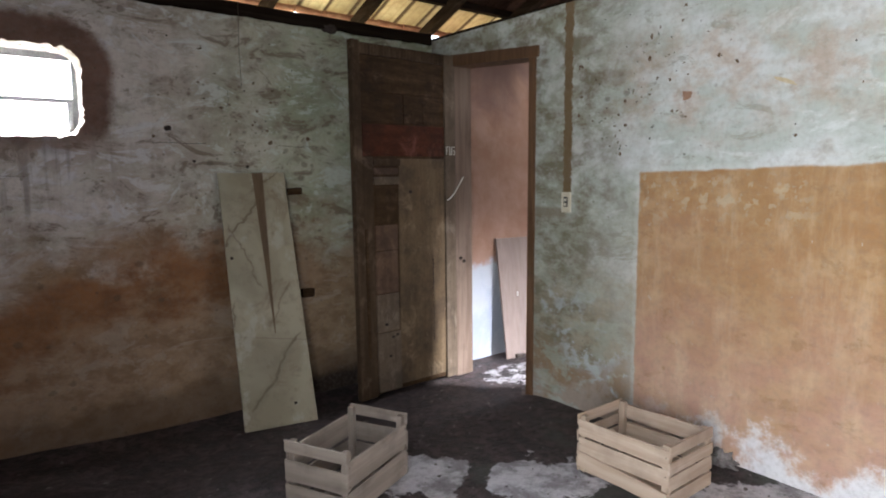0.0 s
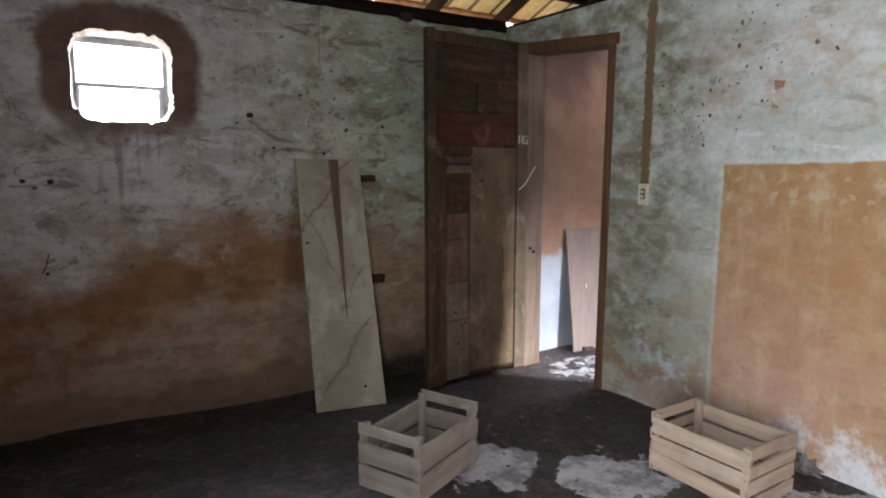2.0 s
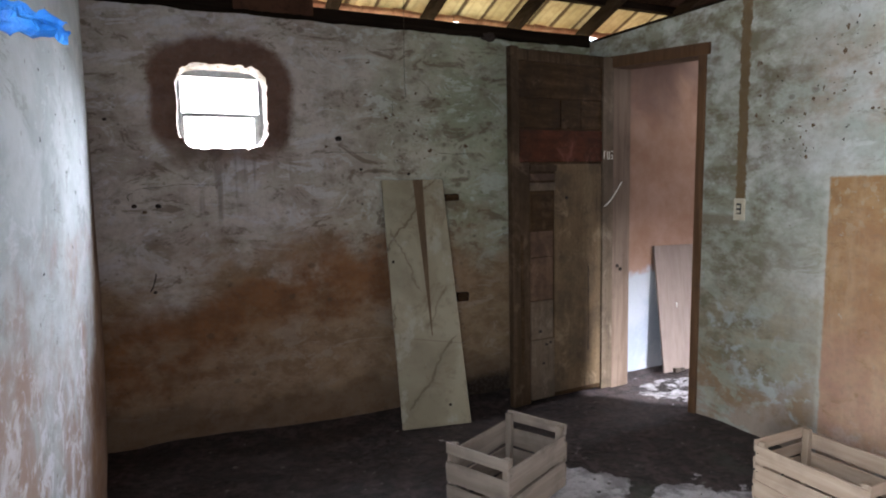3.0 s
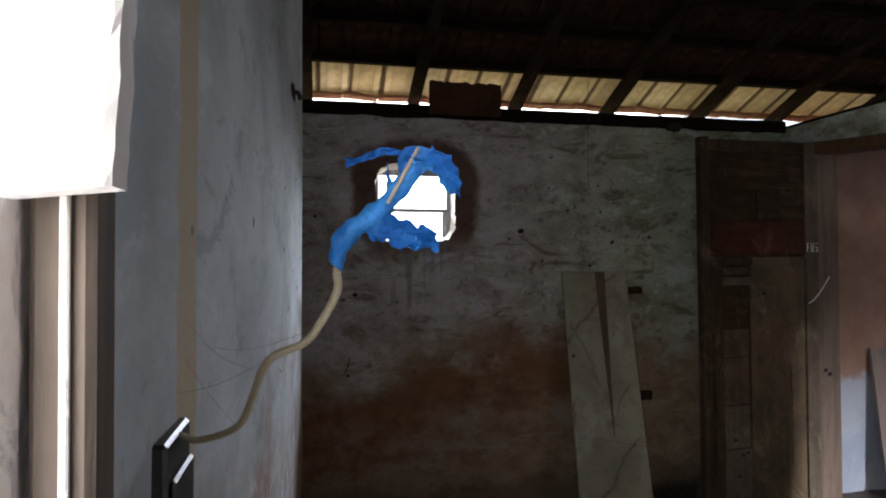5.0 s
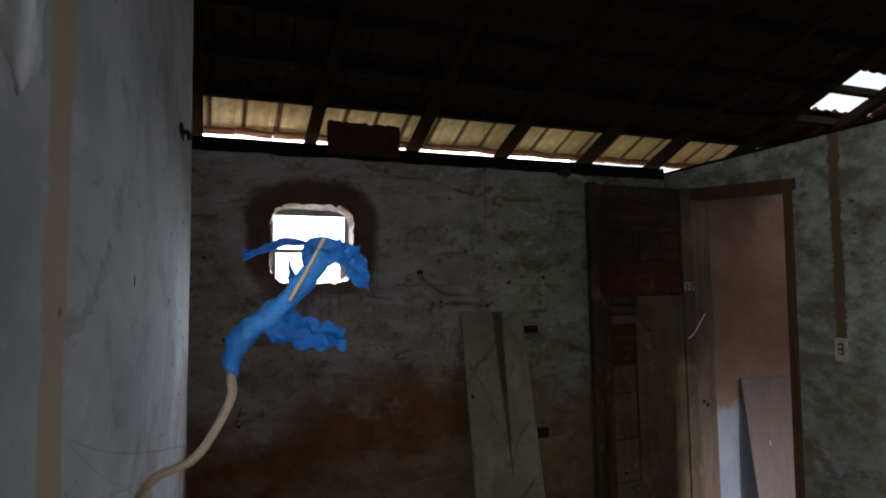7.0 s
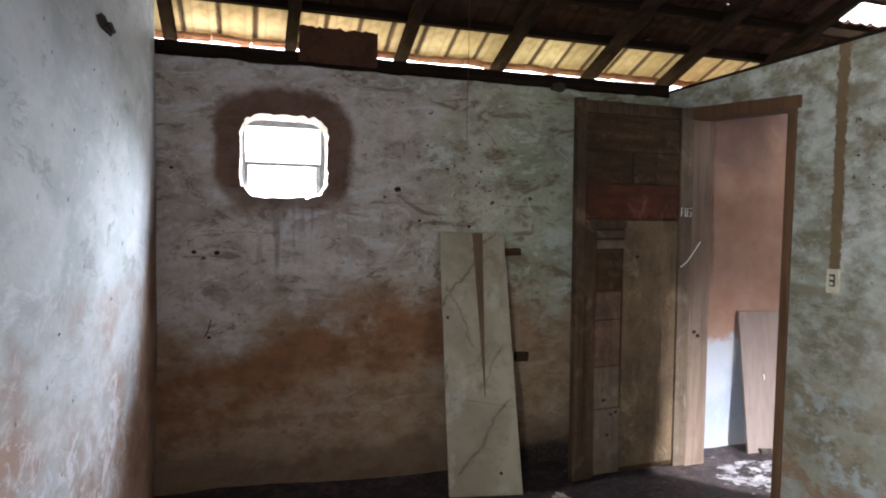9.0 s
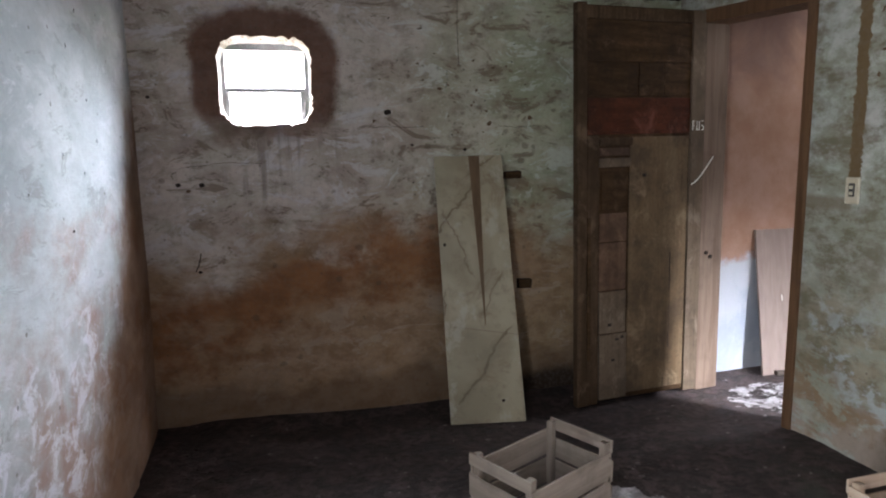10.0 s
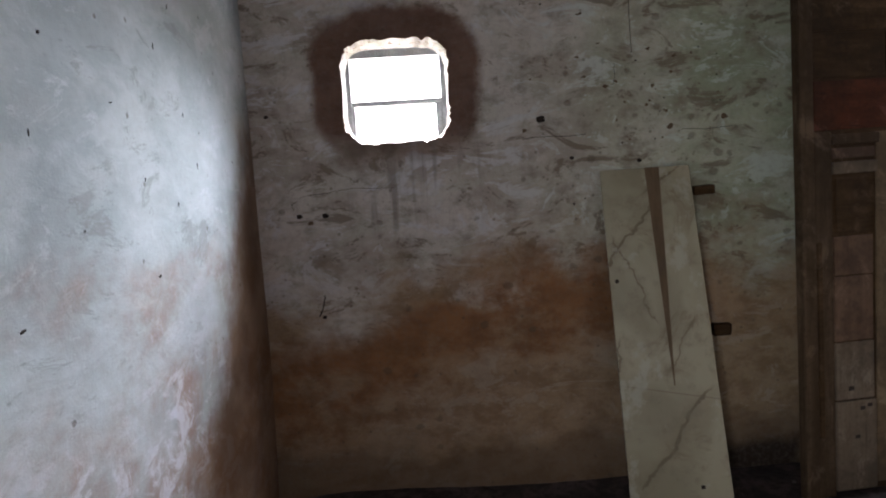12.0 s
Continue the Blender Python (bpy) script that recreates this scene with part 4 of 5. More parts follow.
# ---- switch plate on the east wall ----
sw = thing("wall_switch", "yellowed plastic switch and socket plate on the wall", "switch")
part("plate", box((2.928, -1.325, 1.145), (2.941, -1.255, 1.262), 0.004), M_PLATE, sw)
insert = part("insert", box((2.924, -1.306, 1.178), (2.930, -1.276, 1.236), 0.002), M_BLACK, sw, "dark switch insert")
part("rocker", box((2.921, -1.300, 1.185), (2.926, -1.282, 1.200), 0.001), M_PLATE, insert)
part("rocker", box((2.921, -1.300, 1.211), (2.926, -1.282, 1.226), 0.001), M_PLATE, insert)

# ---- west wall: switch box, loose cable wound with blue tape ----
bx = thing("switch_box", "black plastic switch box in the wall", "switch box")
wx = west_face(-2.94, 1.2)
body = part("box_body", box((wx - 0.02, -3.00, 1.147), (wx + 0.012, -2.89, 1.302), 0.004), M_BLACK, bx)
part("box_plate", box((wx + 0.012, -2.99, 1.16), (wx + 0.018, -2.90, 1.265), 0.003), M_BLACK, body)
cable = thing("loose_cable", "cream electric cable sticking out, wound with blue tape", "cable")
TB = Vector((-0.078, -3.10, 1.47))
main = spline([(wx + 0.012, -2.94, 1.295), (-0.205, -2.99, 1.303), (-0.165, -3.035, 1.325), (-0.149, -3.061, 1.357), (-0.139, -3.091, 1.384), (-0.128, -3.098, 1.398), (-0.106, -3.099, 1.407), (-0.093, -3.096, 1.421), (-0.078, -3.090, 1.449), TB, TB + Vector((0.012, 0.0, 0.03))])
part("cable_sheath", tube(main, 0.0035, 8), M_CABLE, cable, smooth=True)


def ribbon(points, widths, wave, seed, thick=0.0006):
    """Torn tape: a crumpled strip along points, widths across, with ragged ends."""
    pts = spline(points, 6)
    n = len(pts)
    bm = bmesh.new()
    rows = []
    for i, p in enumerate(pts):
        t = i / (n - 1)
        k = t * (len(widths) - 1)
        w = widths[int(k)] + (widths[min(int(k) + 1, len(widths) - 1)] - widths[int(k)]) * (k - int(k))
        row = []
        for j in range(7):
            s = j / 6 - 0.5
            q = noise.noise_vector(Vector((t * 5 + seed, s * 4, seed))) * wave
            rag = 1 + 0.35 * noise.noise(Vector((t * 14, seed, s)))
            row.append(bm.verts.new(p + Vector((0.15, 0.25, 1)).normalized() * w * s * rag + q))
        rows.append(row)
    for a, b in zip(rows, rows[1:]):
        for j in range(6):
            bm.faces.new((a[j], a[j + 1], b[j + 1], b[j]))
    bmesh.ops.solidify(bm, geom=bm.faces[:], thickness=thick)
    return bm


def T(dx, dz, dy=0.0):
    return TB + Vector((dx, dy, dz))


bm = bmesh.new()
core = spline([T(-0.002, 0), T(0.004, 0.022), T(0.024, 0.038), T(0.046, 0.058), T(0.062, 0.082), T(0.074, 0.098)], 5)
rr = [0.006, 0.0095, 0.0095, 0.0075, 0.009, 0.006]
rings = []
for i, p in enumerate(core):
    k = i / (len(core) - 1) * 5
    r = rr[int(k)] + (rr[min(int(k) + 1, 5)] - rr[int(k)]) * (k - int(k))
    ring = []
    for a in range(12):
        w = r * (1 + 0.55 * noise.noise(Vector((i * 0.7, math.cos(a * 0.52) * 1.5, math.sin(a * 0.52) * 1.5))))
        ring.append(bm.verts.new(p + Vector((math.cos(a * math.tau / 12) * w * 0.8, math.sin(a * math.tau / 12) * w, -math.cos(a * math.tau / 12) * w * 0.6))))
    rings.append(ring)
for a, b in zip(rings, rings[1:]):
    for k in range(12):
        bm.faces.new((a[k], a[(k + 1) % 12], b[(k + 1) % 12], b[k]))
bm.faces.new(rings[0][::-1])
bm.faces.new(rings[-1])
part("tape_winding", bm, M_BLUE, cable, "crumpled blue insulating tape", smooth=True)
part("tape_tail", ribbon([T(0.024, 0.034, -0.006), T(0.045, 0.026, -0.012), T(0.065, 0.025, -0.01), T(0.086, 0.022, 0.0)], [0.018, 0.024, 0.024, 0.012], 0.007, 2.3), M_BLUE, cable, "torn blue tape end")
part("tape_tail", ribbon([T(0.050, 0.088, -0.005), T(0.075, 0.090, -0.01), T(0.092, 0.078, -0.008), T(0.106, 0.068, 0.0)], [0.016, 0.022, 0.026, 0.014], 0.008, 6.1), M_BLUE, cable, "torn blue tape end")
part("tape_tail", ribbon([T(0.055, 0.097, 0.0), T(0.035, 0.096, 0.004), T(0.018, 0.090, 0.006), T(0.006, 0.086, 0.004)], [0.004, 0.008, 0.008, 0.011], 0.003, 9.4), M_BLUE, cable, "torn blue tape end")
part("tape_tail", ribbon([T(0.046, 0.064, 0.004), T(0.043, 0.074, 0.008), T(0.042, 0.085, 0.008)], [0.010, 0.012, 0.010], 0.003, 3.7), M_BLUE, cable, "torn blue tape end")
part("bare_core", tube(spline([T(0.040, 0.052, -0.0125), T(0.050, 0.070, -0.013), T(0.060, 0.088, -0.010), T(0.067, 0.100, -0.004)]), 0.0016, 6), M_CABLE, cable, "cream inner core")

web = thing("cobweb", "grey cobweb strands between cable and wall", "cobweb")
for a, b, sag in (((-0.128, -3.098, 1.398), (-0.243, -2.90, 1.33), 0.006), ((-0.139, -3.091, 1.384), (-0.244, -2.84, 1.40), 0.012), ((-0.093, -3.096, 1.421), (-0.246, -2.78, 1.37), 0.015), ((-0.165, -3.035, 1.325), (-0.243, -2.86, 1.36), 0.004)):
    a, b = Vector(a), Vector(b)
    part("strand", tube([a.lerp(b, k / 8) - Vector((0, 0, sag * math.sin(math.pi * k / 8))) for k in range(9)], 0.00014, 5), M_METAL, web)

# ---- weathered boards of the entrance frame ----
def ragged(lo, hi, seed, amount=0.0009):
    """An old sawn board on end, its edges splintered and worn."""
    bm = bmesh.new()
    rings = []
    zs = np.arange(lo[2], hi[2] + 0.001, 0.006)
    for z in zs:
        w = [amount * noise.fractal(Vector((k * 3.1 + seed, z * 60, seed)), 0.7, 2.0, 5) for k in range(6)]
        e = 0.0022 + 0.0012 * noise.noise(Vector((z * 70, seed, 2)))
        rings.append([bm.verts.new(p) for p in ((lo[0] + w[0], hi[1], z), (lo[0] + w[0], lo[1] + e, z), (lo[0] + e + w[1], lo[1] + w[2] * 0.4, z),
                                                (hi[0] - e + w[3], lo[1] + w[4] * 0.4, z), (hi[0] + w[5], lo[1] + e, z), (hi[0] + w[5], hi[1], z))])
    for a, b in zip(rings, rings[1:]):
        for k in range(6):
            bm.faces.new((a[k], a[(k + 1) % 6], b[(k + 1) % 6], b[k]))
    bm.faces.new(rings[0][::-1])
    bm.faces.new(rings[-1])
    return bm


entr = thing("entrance_frame", "weathered plank door frame with flaking white paint", "door frame", kind="structure")
part("plank", ragged((-0.309, -3.395, 0.0), (-0.2245, -3.362, 2.30), 1.0), M_WHITEWOOD, entr)
part("cover_strip", ragged((-0.2225, -3.400, 0.0), (-0.1965, -3.366, 2.30), 2.0), M_PINKISH, entr)
part("post", box((-0.194, -3.384, 0.0), (-0.172, -3.358, 2.30), 0.003), M_POST, entr, "dark bare wooden post")
part("post_strip", box((-0.1825, -3.3875, 0.0), (-0.1792, -3.3845, 2.30), 0.0008), M_PINKISH, entr)
bm = ragged((-0.194, -3.411, 1.499), (-0.1595, -3.393, 2.30), 3.0, 0.0011)
for v in bm.verts:
    v.co.x += 0.062 * (v.co.z - 1.5)
    v.co.z += 0.10 * (v.co.x + 0.18) * max(0.0, 1.62 - v.co.z) / 0.12
lump = bmesh.new()
bmesh.ops.create_icosphere(lump, subdivisions=3, radius=1)
for v in lump.verts:
    k = 1 + 0.5 * noise.fractal(v.co * 1.6, 0.7, 2, 4)
    v.co = Vector((-0.1515 + v.co.x * 0.006 * k, -3.372 + v.co.y * 0.008 * k, 1.619 + v.co.z * 0.021 * k))
part("plaster_lump", lump, M_WEST, entr, "pale blue plaster lump stuck beside the boards", True)
part("short_board", bm, M_WHITEWOOD, entr, "short board with flaking white paint")

# ---- roof: plates, rafters, laths, clay tiles ----
RIDGE_Y = -2.60


def roof_z(y):
    return 2.76 - 0.4 * y if y > RIDGE_Y else 3.80 - 0.4 * (RIDGE_Y - y)


roof = thing("roof", "old clay tile roof on dark rough timbers", "roof", kind="structure")


def slope_beam(x, w, h, top, y0, y1, mat, name, lean=0.0):
    bm = bmesh.new()
    p = []
    for dz in (-h - top, -top):
        p += [(x - w / 2, y0, roof_z(y0) + dz), (x + w / 2, y0, roof_z(y0) + dz),
              (x + w / 2 + lean, y1, roof_z(y1) + dz), (x - w / 2 + lean, y1, roof_z(y1) + dz)]
    hexa(bm, p)
    bmesh.ops.bevel(bm, geom=bm.edges[:], offset=0.006, segments=1, affect="EDGES")
    return part(name, bm, mat, roof)


for i, x in enumerate((-0.16, 0.52, 1.215, 1.885, 2.585, 3.21, 3.86, 4.45, 5.0, 5.55)):
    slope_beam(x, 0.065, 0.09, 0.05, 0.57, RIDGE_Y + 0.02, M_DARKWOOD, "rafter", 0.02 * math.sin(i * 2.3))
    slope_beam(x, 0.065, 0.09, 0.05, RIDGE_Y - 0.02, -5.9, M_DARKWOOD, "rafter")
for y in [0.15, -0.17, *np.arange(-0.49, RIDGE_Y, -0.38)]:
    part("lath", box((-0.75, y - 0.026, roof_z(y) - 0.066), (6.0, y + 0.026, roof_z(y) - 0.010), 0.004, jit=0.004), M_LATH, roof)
# a row of ridge tiles bedded end to end under the eave
for i in range(29):
    x = -0.62 + i * 0.228
    dz = 0.005 * math.sin(i * 2.7)
    part("eave_tile", tube([(x, 0.50, roof_z(0.50) - 0.036 + dz), (x + 0.02, 0.50, roof_z(0.50) - 0.034 + dz), (x + 0.222, 0.502, roof_z(0.50) - 0.040 - dz)], 0.025, 8), M_POLE, roof, "reddish round tile under the eave")
for y in np.arange(RIDGE_Y - 0.1, -5.9, -0.4):
    part("lath", box((-0.75, y - 0.022, roof_z(y) - 0.052), (6.0, y + 0.022, roof_z(y) - 0.010), 0.004), M_LATH, roof)
bm = bmesh.new()
ring = []
for x in np.arange(-0.20, 2.941, 0.03):
    a = 0.012 * noise.fractal(Vector((x * 4, 1, 0)), 0.7, 2, 4)
    b = 0.004 * noise.noise(Vector((x * 3, 7, 0)))
    ring.append([bm.verts.new(p) for p in ((x, -0.03 + b, 2.288 + a), (x, 0.13, 2.288), (x, 0.13, 2.362), (x, -0.025 + b, 2.362 + b))])
for p, q in zip(ring, ring[1:]):
    for k in range(4):
        bm.faces.new((p[k], p[(k + 1) % 4], q[(k + 1) % 4], q[k]))
bm.faces.new(ring[0])
bm.faces.new(ring[-1][::-1])
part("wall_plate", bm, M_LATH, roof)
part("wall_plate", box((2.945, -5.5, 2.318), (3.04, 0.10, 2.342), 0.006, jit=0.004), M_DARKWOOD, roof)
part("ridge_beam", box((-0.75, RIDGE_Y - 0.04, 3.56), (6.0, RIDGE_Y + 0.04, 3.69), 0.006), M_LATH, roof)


def tile_mesh(width, length, mat):
    """A troughed clay tile, lower end at the origin, running up its slope."""
    prof = [(0.0, 0.030), (0.10, 0.006), (0.30, 0.0), (0.42, 0.012), (0.50, 0.016), (0.58, 0.012), (0.72, 0.0), (0.90, 0.006), (1.0, 0.030)]
    bm = bmesh.new()
    rows = []
    for y, lift in ((0.0, 0.0), (-0.02, 0.0), (-length, -0.004)):
        rows.append([[bm.verts.new((u * width, y, z + lift + th)) for u, z in prof] for th in (0.0, 0.014)])
    for a, b in zip(rows, rows[1:]):
        for s in (0, 1):
            for i in range(len(prof) - 1):
                bm.faces.new((a[s][i], a[s][i + 1], b[s][i + 1], b[s][i]))
    for r in (rows[0], rows[-1]):
        for i in range(len(prof) - 1):
            bm.faces.new((r[0][i], r[0][i + 1], r[1][i + 1], r[1][i]))
    for a, b in zip(rows, rows[1:]):
        for i in (0, -1):
            bm.faces.new((a[0][i], b[0][i], b[1][i], a[1][i]))
    bmesh.ops.recalc_face_normals(bm, faces=bm.faces)
    me = bpy.data.meshes.new("tile")
    bm.to_mesh(me)
    bm.free()
    me.materials.append(mat)
    return me


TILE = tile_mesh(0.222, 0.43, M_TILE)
TILE_SHADED = tile_mesh(0.222, 0.43, M_TILE_SHADED)
rnd = random.Random(5)
slope = math.degrees(math.atan(0.4))
gone = {(23, 2), (24, 2), (25, 2), (26, 2)}
rest = bmesh.new()
for row in range(9):
    y = 0.58 - row * 0.40
    for col in range(33):
        if (col, row) in gone:
            continue
        x = -0.72 + col * 0.205
        m = pose(x + rnd.uniform(-0.003, 0.003), y, roof_z(y) + rnd.uniform(-0.002, 0.004), -slope, rnd.uniform(-0.5, 0.5), rnd.uniform(-0.5, 0.5))
        ob = new("tile", TILE if row == 0 else TILE_SHADED)
        ob.parent = roof
        ob.matrix_world = m
for row in range(9):
    y = RIDGE_Y - row * 0.40
    for col in range(33):
        m = pose(-0.72 + col * 0.205, y, roof_z(y), slope)
        k = len(rest.verts)
        rest.from_mesh(TILE_SHADED)
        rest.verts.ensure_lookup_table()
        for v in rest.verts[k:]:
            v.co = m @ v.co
tagged(link_mesh("far_tiles", rest, M_TILE_SHADED, roof), "", "", "", "stuff")

# gable ends that close the roof
bm = prism([(-5.6, 2.3), (0.25, 2.3), (0.25, 2.60), (RIDGE_Y, 3.72), (-5.6, 2.55)], 0, 5.8, 5.9)
solid("gable_east", bm, M_PINK, "plain plastered gable wall", "wall")

# ---- small things on the north wall ----
sheet = bmesh.new()
low, top = [], []
for k in range(44):
    x = 0.535 + 0.010 * k
    low.append((x, 2.302 + 0.010 * noise.fractal(Vector((x * 21, 3, 0)), 0.7, 2, 4)))
    top.append((x, 2.492 + 0.012 * noise.fractal(Vector((x * 26, 8, 0)), 0.7, 2, 4)))
prism(low + top[::-1], 1, -0.066, -0.058, sheet)
solid("rusty_sheet", sheet, M_RUST, "rust-brown metal sheet nailed under the roof", "sheet", "")
rag = bmesh.new()
bmesh.ops.create_icosphere(rag, subdivisions=3, radius=1)
for v in rag.verts:
    w = 1 + 0.5 * noise.noise(v.co * 1.7)
    v.co = Vector((2.12 + v.co.x * 0.055 * w, -0.018 + v.co.y * 0.018, 2.295 + v.co.z * 0.028 * w))
solid("mud_nest", rag, M_DIRT, "lump of dried mud under the wall plate", "mud lump", "", True)
for (x, z, w, h, d), label in (((1.832, 1.268, 0.10, 0.045, 0.045), "short dark wooden block sticking out of the wall"),
                               ((1.912, 0.612, 0.085, 0.06, 0.03), "dark wooden plug let into the wall")):
    solid("wood_block", box((x - w / 2, -d, z - h / 2), (x + w / 2, 0.02, z + h / 2), 0.004, jit=0.004), M_LEAFH, label, "wood block", "")
for x, z, r in ((0.0, 1.263, 0.011), (0.115, 1.260, 0.012), (-0.111, 1.708, 0.008), (0.075, 0.80, 0.008), (1.109, 1.63, 0.017), (1.24, 1.45, 0.008), (1.55, 1.42, 0.009)):
    bm = bmesh.new()
    bmesh.ops.create_icosphere(bm, subdivisions=2, radius=r)
    for v in bm.verts:
        v.co = Vector((x + v.co.x * (1.3 + 0.5 * noise.noise(v.co * 90)), v.co.y * 0.25, z + v.co.z * (0.9 + 0.5 * noise.noise(v.co * 70 + Vector((3, 0, 0))))))
    solid("wall_hole", bm, M_HOLE, "small dark hole knocked in the plaster", "hole", "", True)
solid("hanging_thread", tube([(1.47, -0.16, 2.80), (1.472, -0.16, 2.3), (1.468, -0.16, 2.05), (1.474, -0.16, 1.868)], 0.0016, 5), M_DIRT, "thin dark wire hanging from the roof", "wire", "")
for y, z, w, h in ((-1.55, 1.70, 0.012, 0.008), (-1.02, 1.79, 0.006, 0.016), (-1.47, 1.305, 0.005, 0.005), (-1.29, 1.60, 0.02, 0.003), (-1.70, 1.14, 0.02, 0.006), (-0.86, 1.62, 0.004, 0.012), (-0.9, 1.93, 0.006, 0.014), (-1.62, 1.5, 0.005, 0.014), (-2.55, 0.9, 0.012, 0.012), (-2.3, 1.55, 0.004, 0.02), (-1.15, 1.42, 0.006, 0.01), (-0.95, 1.35, 0.005, 0.014), (-1.32, 1.92, 0.010, 0.008), (-0.78, 1.47, 0.004, 0.022), (-1.12, 1.16, 0.022, 0.006)):
    bm = bmesh.new()
    bmesh.ops.create_icosphere(bm, subdivisions=2, radius=1)
    x = west_face(y, z)
    for v in bm.verts:
        k = 1 + 0.5 * noise.noise(v.co * 1.9 + Vector((y * 7, z, 0)))
        v.co = Vector((x + v.co.x * 0.0015, y + v.co.y * w * 0.5 * k, z + v.co.z * h * 0.55 * k + v.co.y * 0.002))
    solid("wall_nick", bm, M_HOLE, "small dark nick in the pale plaster", "hole", "", True)
rnd = random.Random(23)


def nick(name, label, mat, x, y, z, w, h, normal, seed):
    """A shallow ragged mark knocked into plaster, w wide and h high; normal is the wall's axis."""
    bm = bmesh.new()
    n = 11
    rim, mids = [], []
    tilt = noise.noise(Vector((seed, 3.3, 0))) * 1.2
    for k in range(n):
        a = k * math.tau / n
        r = 1 + 1.0 * noise.noise(Vector((math.cos(a) * 1.8 + seed, math.sin(a) * 1.3, seed)))
        du, dz = r * w * math.cos(a), r * h * math.sin(a)
        du, dz = du * math.cos(tilt) - dz * math.sin(tilt), du * math.sin(tilt) + dz * math.cos(tilt)
        for d, ring in ((0.004, rim), (-0.0012, mids)):
            ring.append(bm.verts.new((x + d, y + du, z + dz) if normal == 0 else (x + du, y + d, z + dz)))
    for k in range(n):
        bm.faces.new((rim[k], rim[(k + 1) % n], mids[(k + 1) % n], mids[k]))
    bm.faces.new(mids)
    bm.faces.new(rim[::-1])
    solid(name, bm, mat, label, "hole", "")


for i in range(96):
    if i < 62:
        u, z = rnd.gauss(-1.70, 0.20), rnd.gauss(1.72, 0.17)
    else:
        u, z = rnd.uniform(-3.1, -1.4), rnd.uniform(1.45, 2.2)
    if u > -1.36 or z < 1.41:
        continue
    k = rnd.choice((0.0022, 0.003, 0.004, 0.005, 0.0075))
    nick("wall_nick", "small dark nick in the pale green plaster", M_HOLE if k < 0.0035 else M_STAIN, 2.94, u, z, k * rnd.uniform(0.5, 1.5), k * rnd.uniform(0.5, 1.9), 0, i * 1.7)
for i in range(60):
    u, z = (rnd.gauss(1.62, 0.30), rnd.gauss(1.68, 0.16)) if i < 42 else (rnd.uniform(0.0, 2.0), rnd.uniform(1.0, 2.2))
    if not 0.0 < u < 2.02 or (u < 0.95 and 1.4 < z < 2.25) or (1.3 < u < 1.78 and z < 1.43):
        continue
    k = rnd.choice((0.003, 0.004, 0.005, 0.007, 0.010))
    nick("wall_nick", "small dark nick in the worn green plaster", M_HOLE if k < 0.0045 else M_STAIN, u, 0.0, z, k * rnd.uniform(0.7, 1.5), k * rnd.uniform(0.5, 1.2), 1, i * 2.3 + 0.5)
hole = thing("pipe_end", "rusty pipe end in a broken hole of the wall", "pipe")
PY = -1.20
wy = west_face(PY, 2.2)
bm = bmesh.new()
bmesh.ops.create_icosphere(bm, subdivisions=2, radius=0.045)
for v in bm.verts:
    v.co = Vector((wy + v.co.x * 0.2, PY + v.co.y * (2.4 + 1.5 * noise.noise(v.co * 24)), 2.10 + v.co.z * (0.55 + 0.5 * noise.noise(v.co * 30))))
part("hole", bm, M_HOLE, hole, smooth=True)
part("pipe", tube([(wy - 0.03, PY, 2.10), (wy + 0.02, PY - 0.005, 2.095), (wy + 0.028, PY - 0.005, 2.07)], 0.010, 8), M_DIRT, hole)

nick("plaster_chip", "patch where the paint is chipped to the red mud", M_BRICK, 2.94, -2.02, 1.735, 0.034, 0.019, 0, 4.0)
nick("plaster_chip", "long patch where the paint is chipped", M_CABLE, 2.94, -2.47, 1.752, 0.060, 0.009, 0, 7.1)

for label, pts, r in (("thin crack in the plaster", [(0.05, 1.352), (0.14, 1.362), (0.25, 1.374), (0.33, 1.368), (0.43, 1.366)], 0.0010),
                      ("dark gouge in the plaster", [(0.085, 0.90), (0.078, 0.865), (0.068, 0.83), (0.055, 0.805)], 0.0032),
                      ("thin crack in the plaster", [(-0.02, 1.29), (-0.03, 1.315), (-0.005, 1.33)], 0.0013),
                      ("thin crack in the plaster", [(1.02, 1.545), (1.12, 1.552), (1.22, 1.548), (1.31, 1.552)], 0.0012),
                      ("thin crack in the plaster", [(1.75, 1.55), (1.87, 1.545), (1.99, 1.552)], 0.0012),
                      ("thin crack in the plaster", [(1.45, 1.86), (1.452, 1.80), (1.44, 1.765)], 0.0012)):
    q = [(x + 0.004 * noise.noise(Vector((i * 1.7, x, 0))), -0.0005, z + 0.003 * noise.noise(Vector((i * 2.1, z, 4)))) for i, (x, _, z) in enumerate(spline([(x, 0, z) for x, z in pts], 6))]
    solid("plaster_crack", tube(q, r, 5), M_HOLE, label, "crack", "")

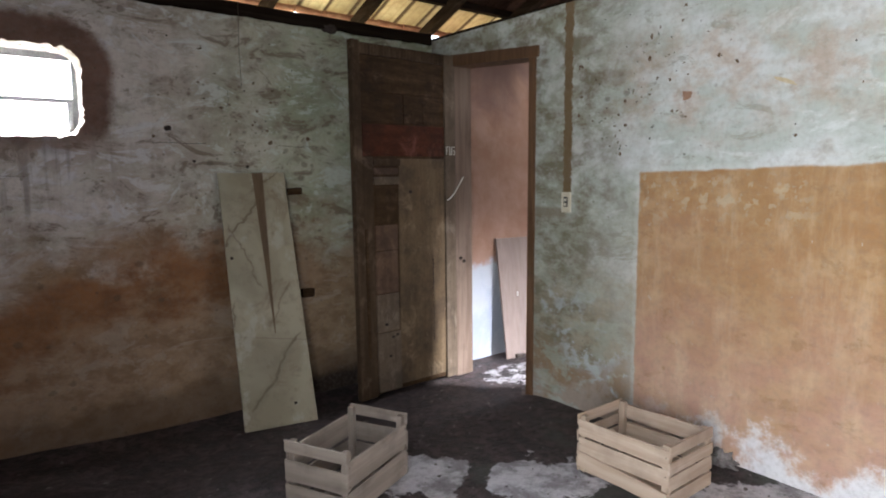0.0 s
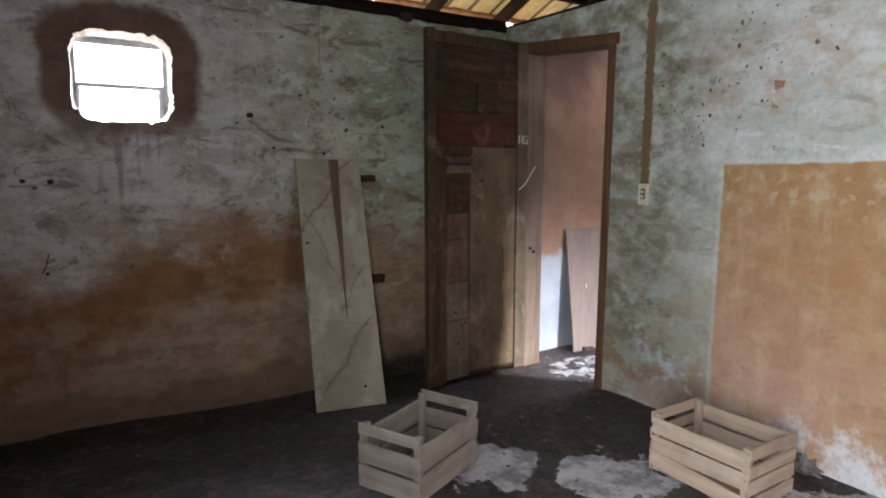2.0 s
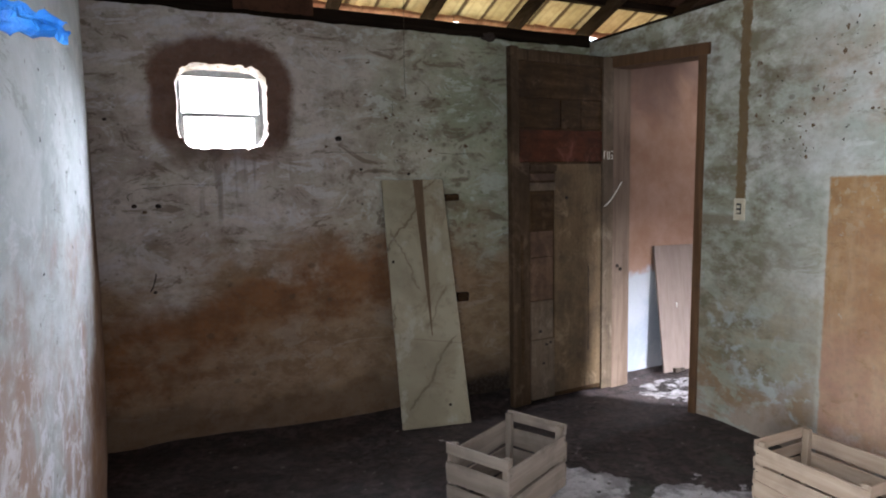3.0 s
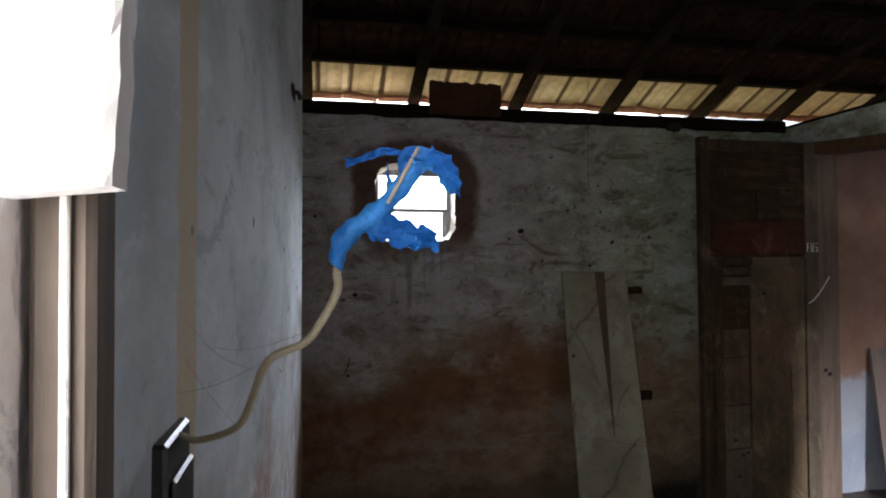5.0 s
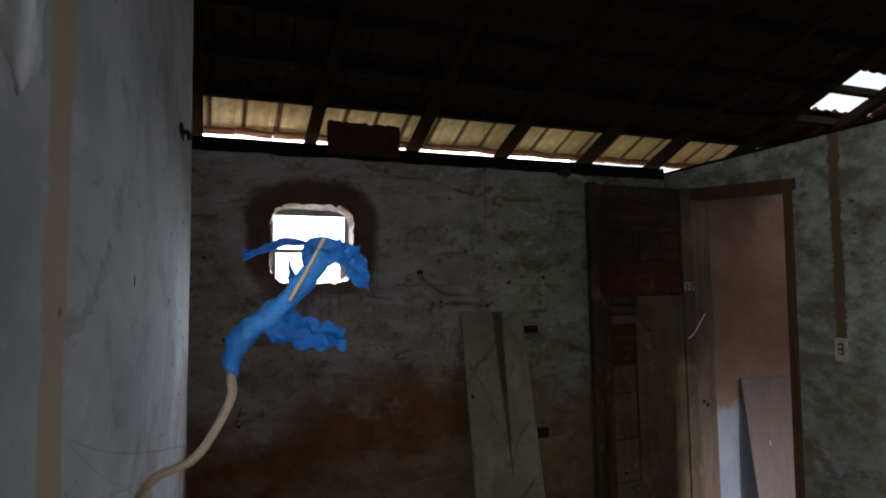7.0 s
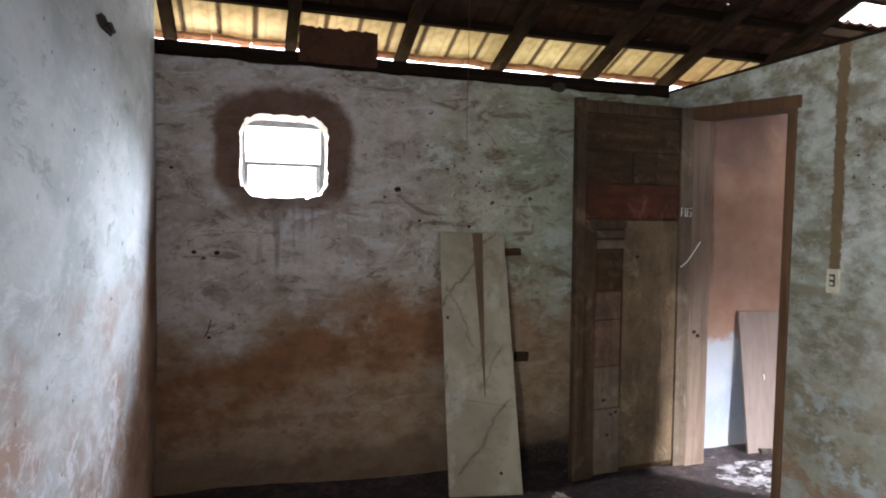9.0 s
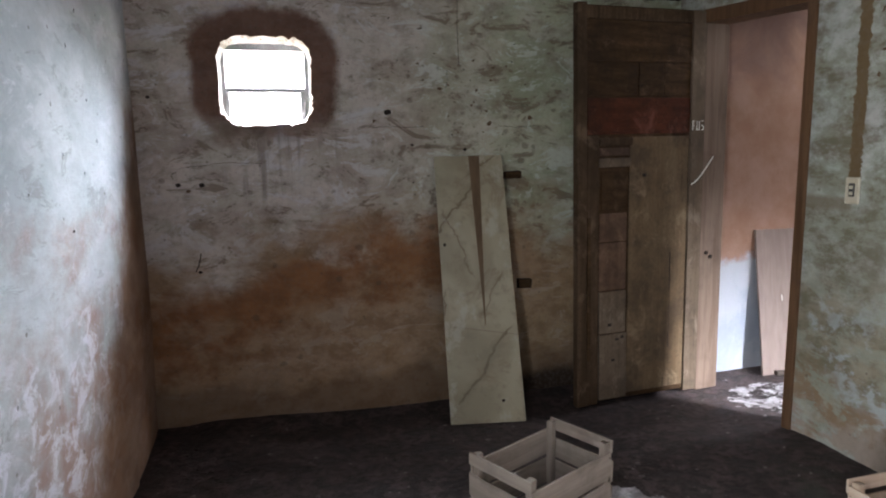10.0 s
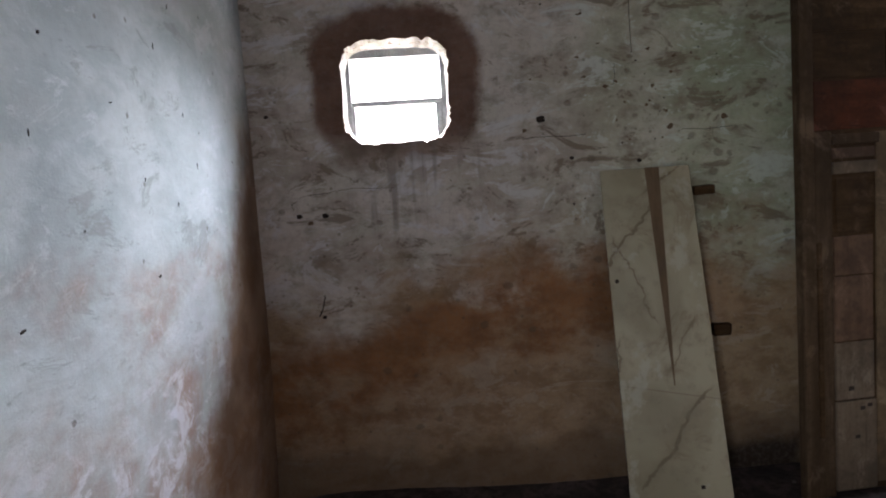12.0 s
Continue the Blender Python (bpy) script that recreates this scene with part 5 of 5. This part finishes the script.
# ---- next room: leaning panel, rubble ----
pan = thing("leaning_panel", "grey-brown board leaning against the wall", "board")
bm = bmesh.new()
hexa(bm, [(3.515, -0.205, -0.088), (3.98, -0.235, -0.092), (3.98, -0.217, -0.092), (3.515, -0.187, -0.088),
          (3.497, -0.085, 0.866), (3.955, -0.095, 0.862), (3.955, -0.078, 0.862), (3.497, -0.068, 0.866)])
bmesh.ops.bevel(bm, geom=bm.edges[:], offset=0.002, segments=1, affect="EDGES")
part("board", bm, M_PANEL, pan)
part("paint_mark", tube([(3.668, -0.1612, 0.40), (3.667, -0.1568, 0.435)], 0.004, 6), M_CHALK, pan, "short white paint mark")
part("foot_wedge", box((3.60, -0.235, -0.10), (3.70, -0.19, -0.06), 0.004, jit=0.006), M_DIRT, pan, "dark clod under the board")


# ---- litter ----
def flake(x, y, s, rnd, mat):
    bm = bmesh.new()
    n = 7
    lo, hi = [], []
    for k in range(n):
        a = k * math.tau / n
        r = s * rnd.uniform(0.55, 1.1)
        p = (x + r * math.cos(a), y + 0.7 * r * math.sin(a))
        z = floor_z(x, y) + 0.010 * noise.fractal(Vector((x * 2.3, y * 2.3, 0.0)), 0.8, 2.0, 4)
        lo.append(bm.verts.new((*p, z - 0.004)))
        hi.append(bm.verts.new((*p, z + rnd.uniform(0.0025, 0.005))))
    bm.faces.new(hi)
    bm.faces.new(lo[::-1])
    for k in range(n):
        bm.faces.new((lo[k], lo[(k + 1) % n], hi[(k + 1) % n], hi[k]))
    return bm


rnd = random.Random(11)
allf = bmesh.new()
for i in range(360):
    if i % 4 == 0:
        x, y = rnd.uniform(3.0, 3.6), rnd.uniform(-1.1, -0.4)
    else:
        x, y = rnd.uniform(-0.1, 2.9), rnd.uniform(-2.6, -0.15)
    b = flake(x, y, rnd.choice((0.003, 0.004, 0.004, 0.006, 0.007, 0.010, 0.016)), rnd, M_PAPER)
    me = bpy.data.meshes.new("tmp")
    b.to_mesh(me)
    b.free()
    allf.from_mesh(me)
solid("floor_litter", allf, M_PAPER, "scattered plaster flakes and litter on the floor", "litter", "stuff")
heap = bmesh.new()
bmesh.ops.create_icosphere(heap, subdivisions=4, radius=1)
for v in heap.verts:
    w = 1 + 0.6 * noise.fractal(v.co * 2.2, 0.8, 2, 4)
    v.co = Vector((2.90 + v.co.x * 0.035 * w, -2.28 + v.co.y * 0.07 * w, max(-0.01, 0.01 + v.co.z * 0.055 * w)))
solid("rubble_lump", heap, M_PAPER, "lump of pale broken plaster at the wall's foot", "rubble", "", True)
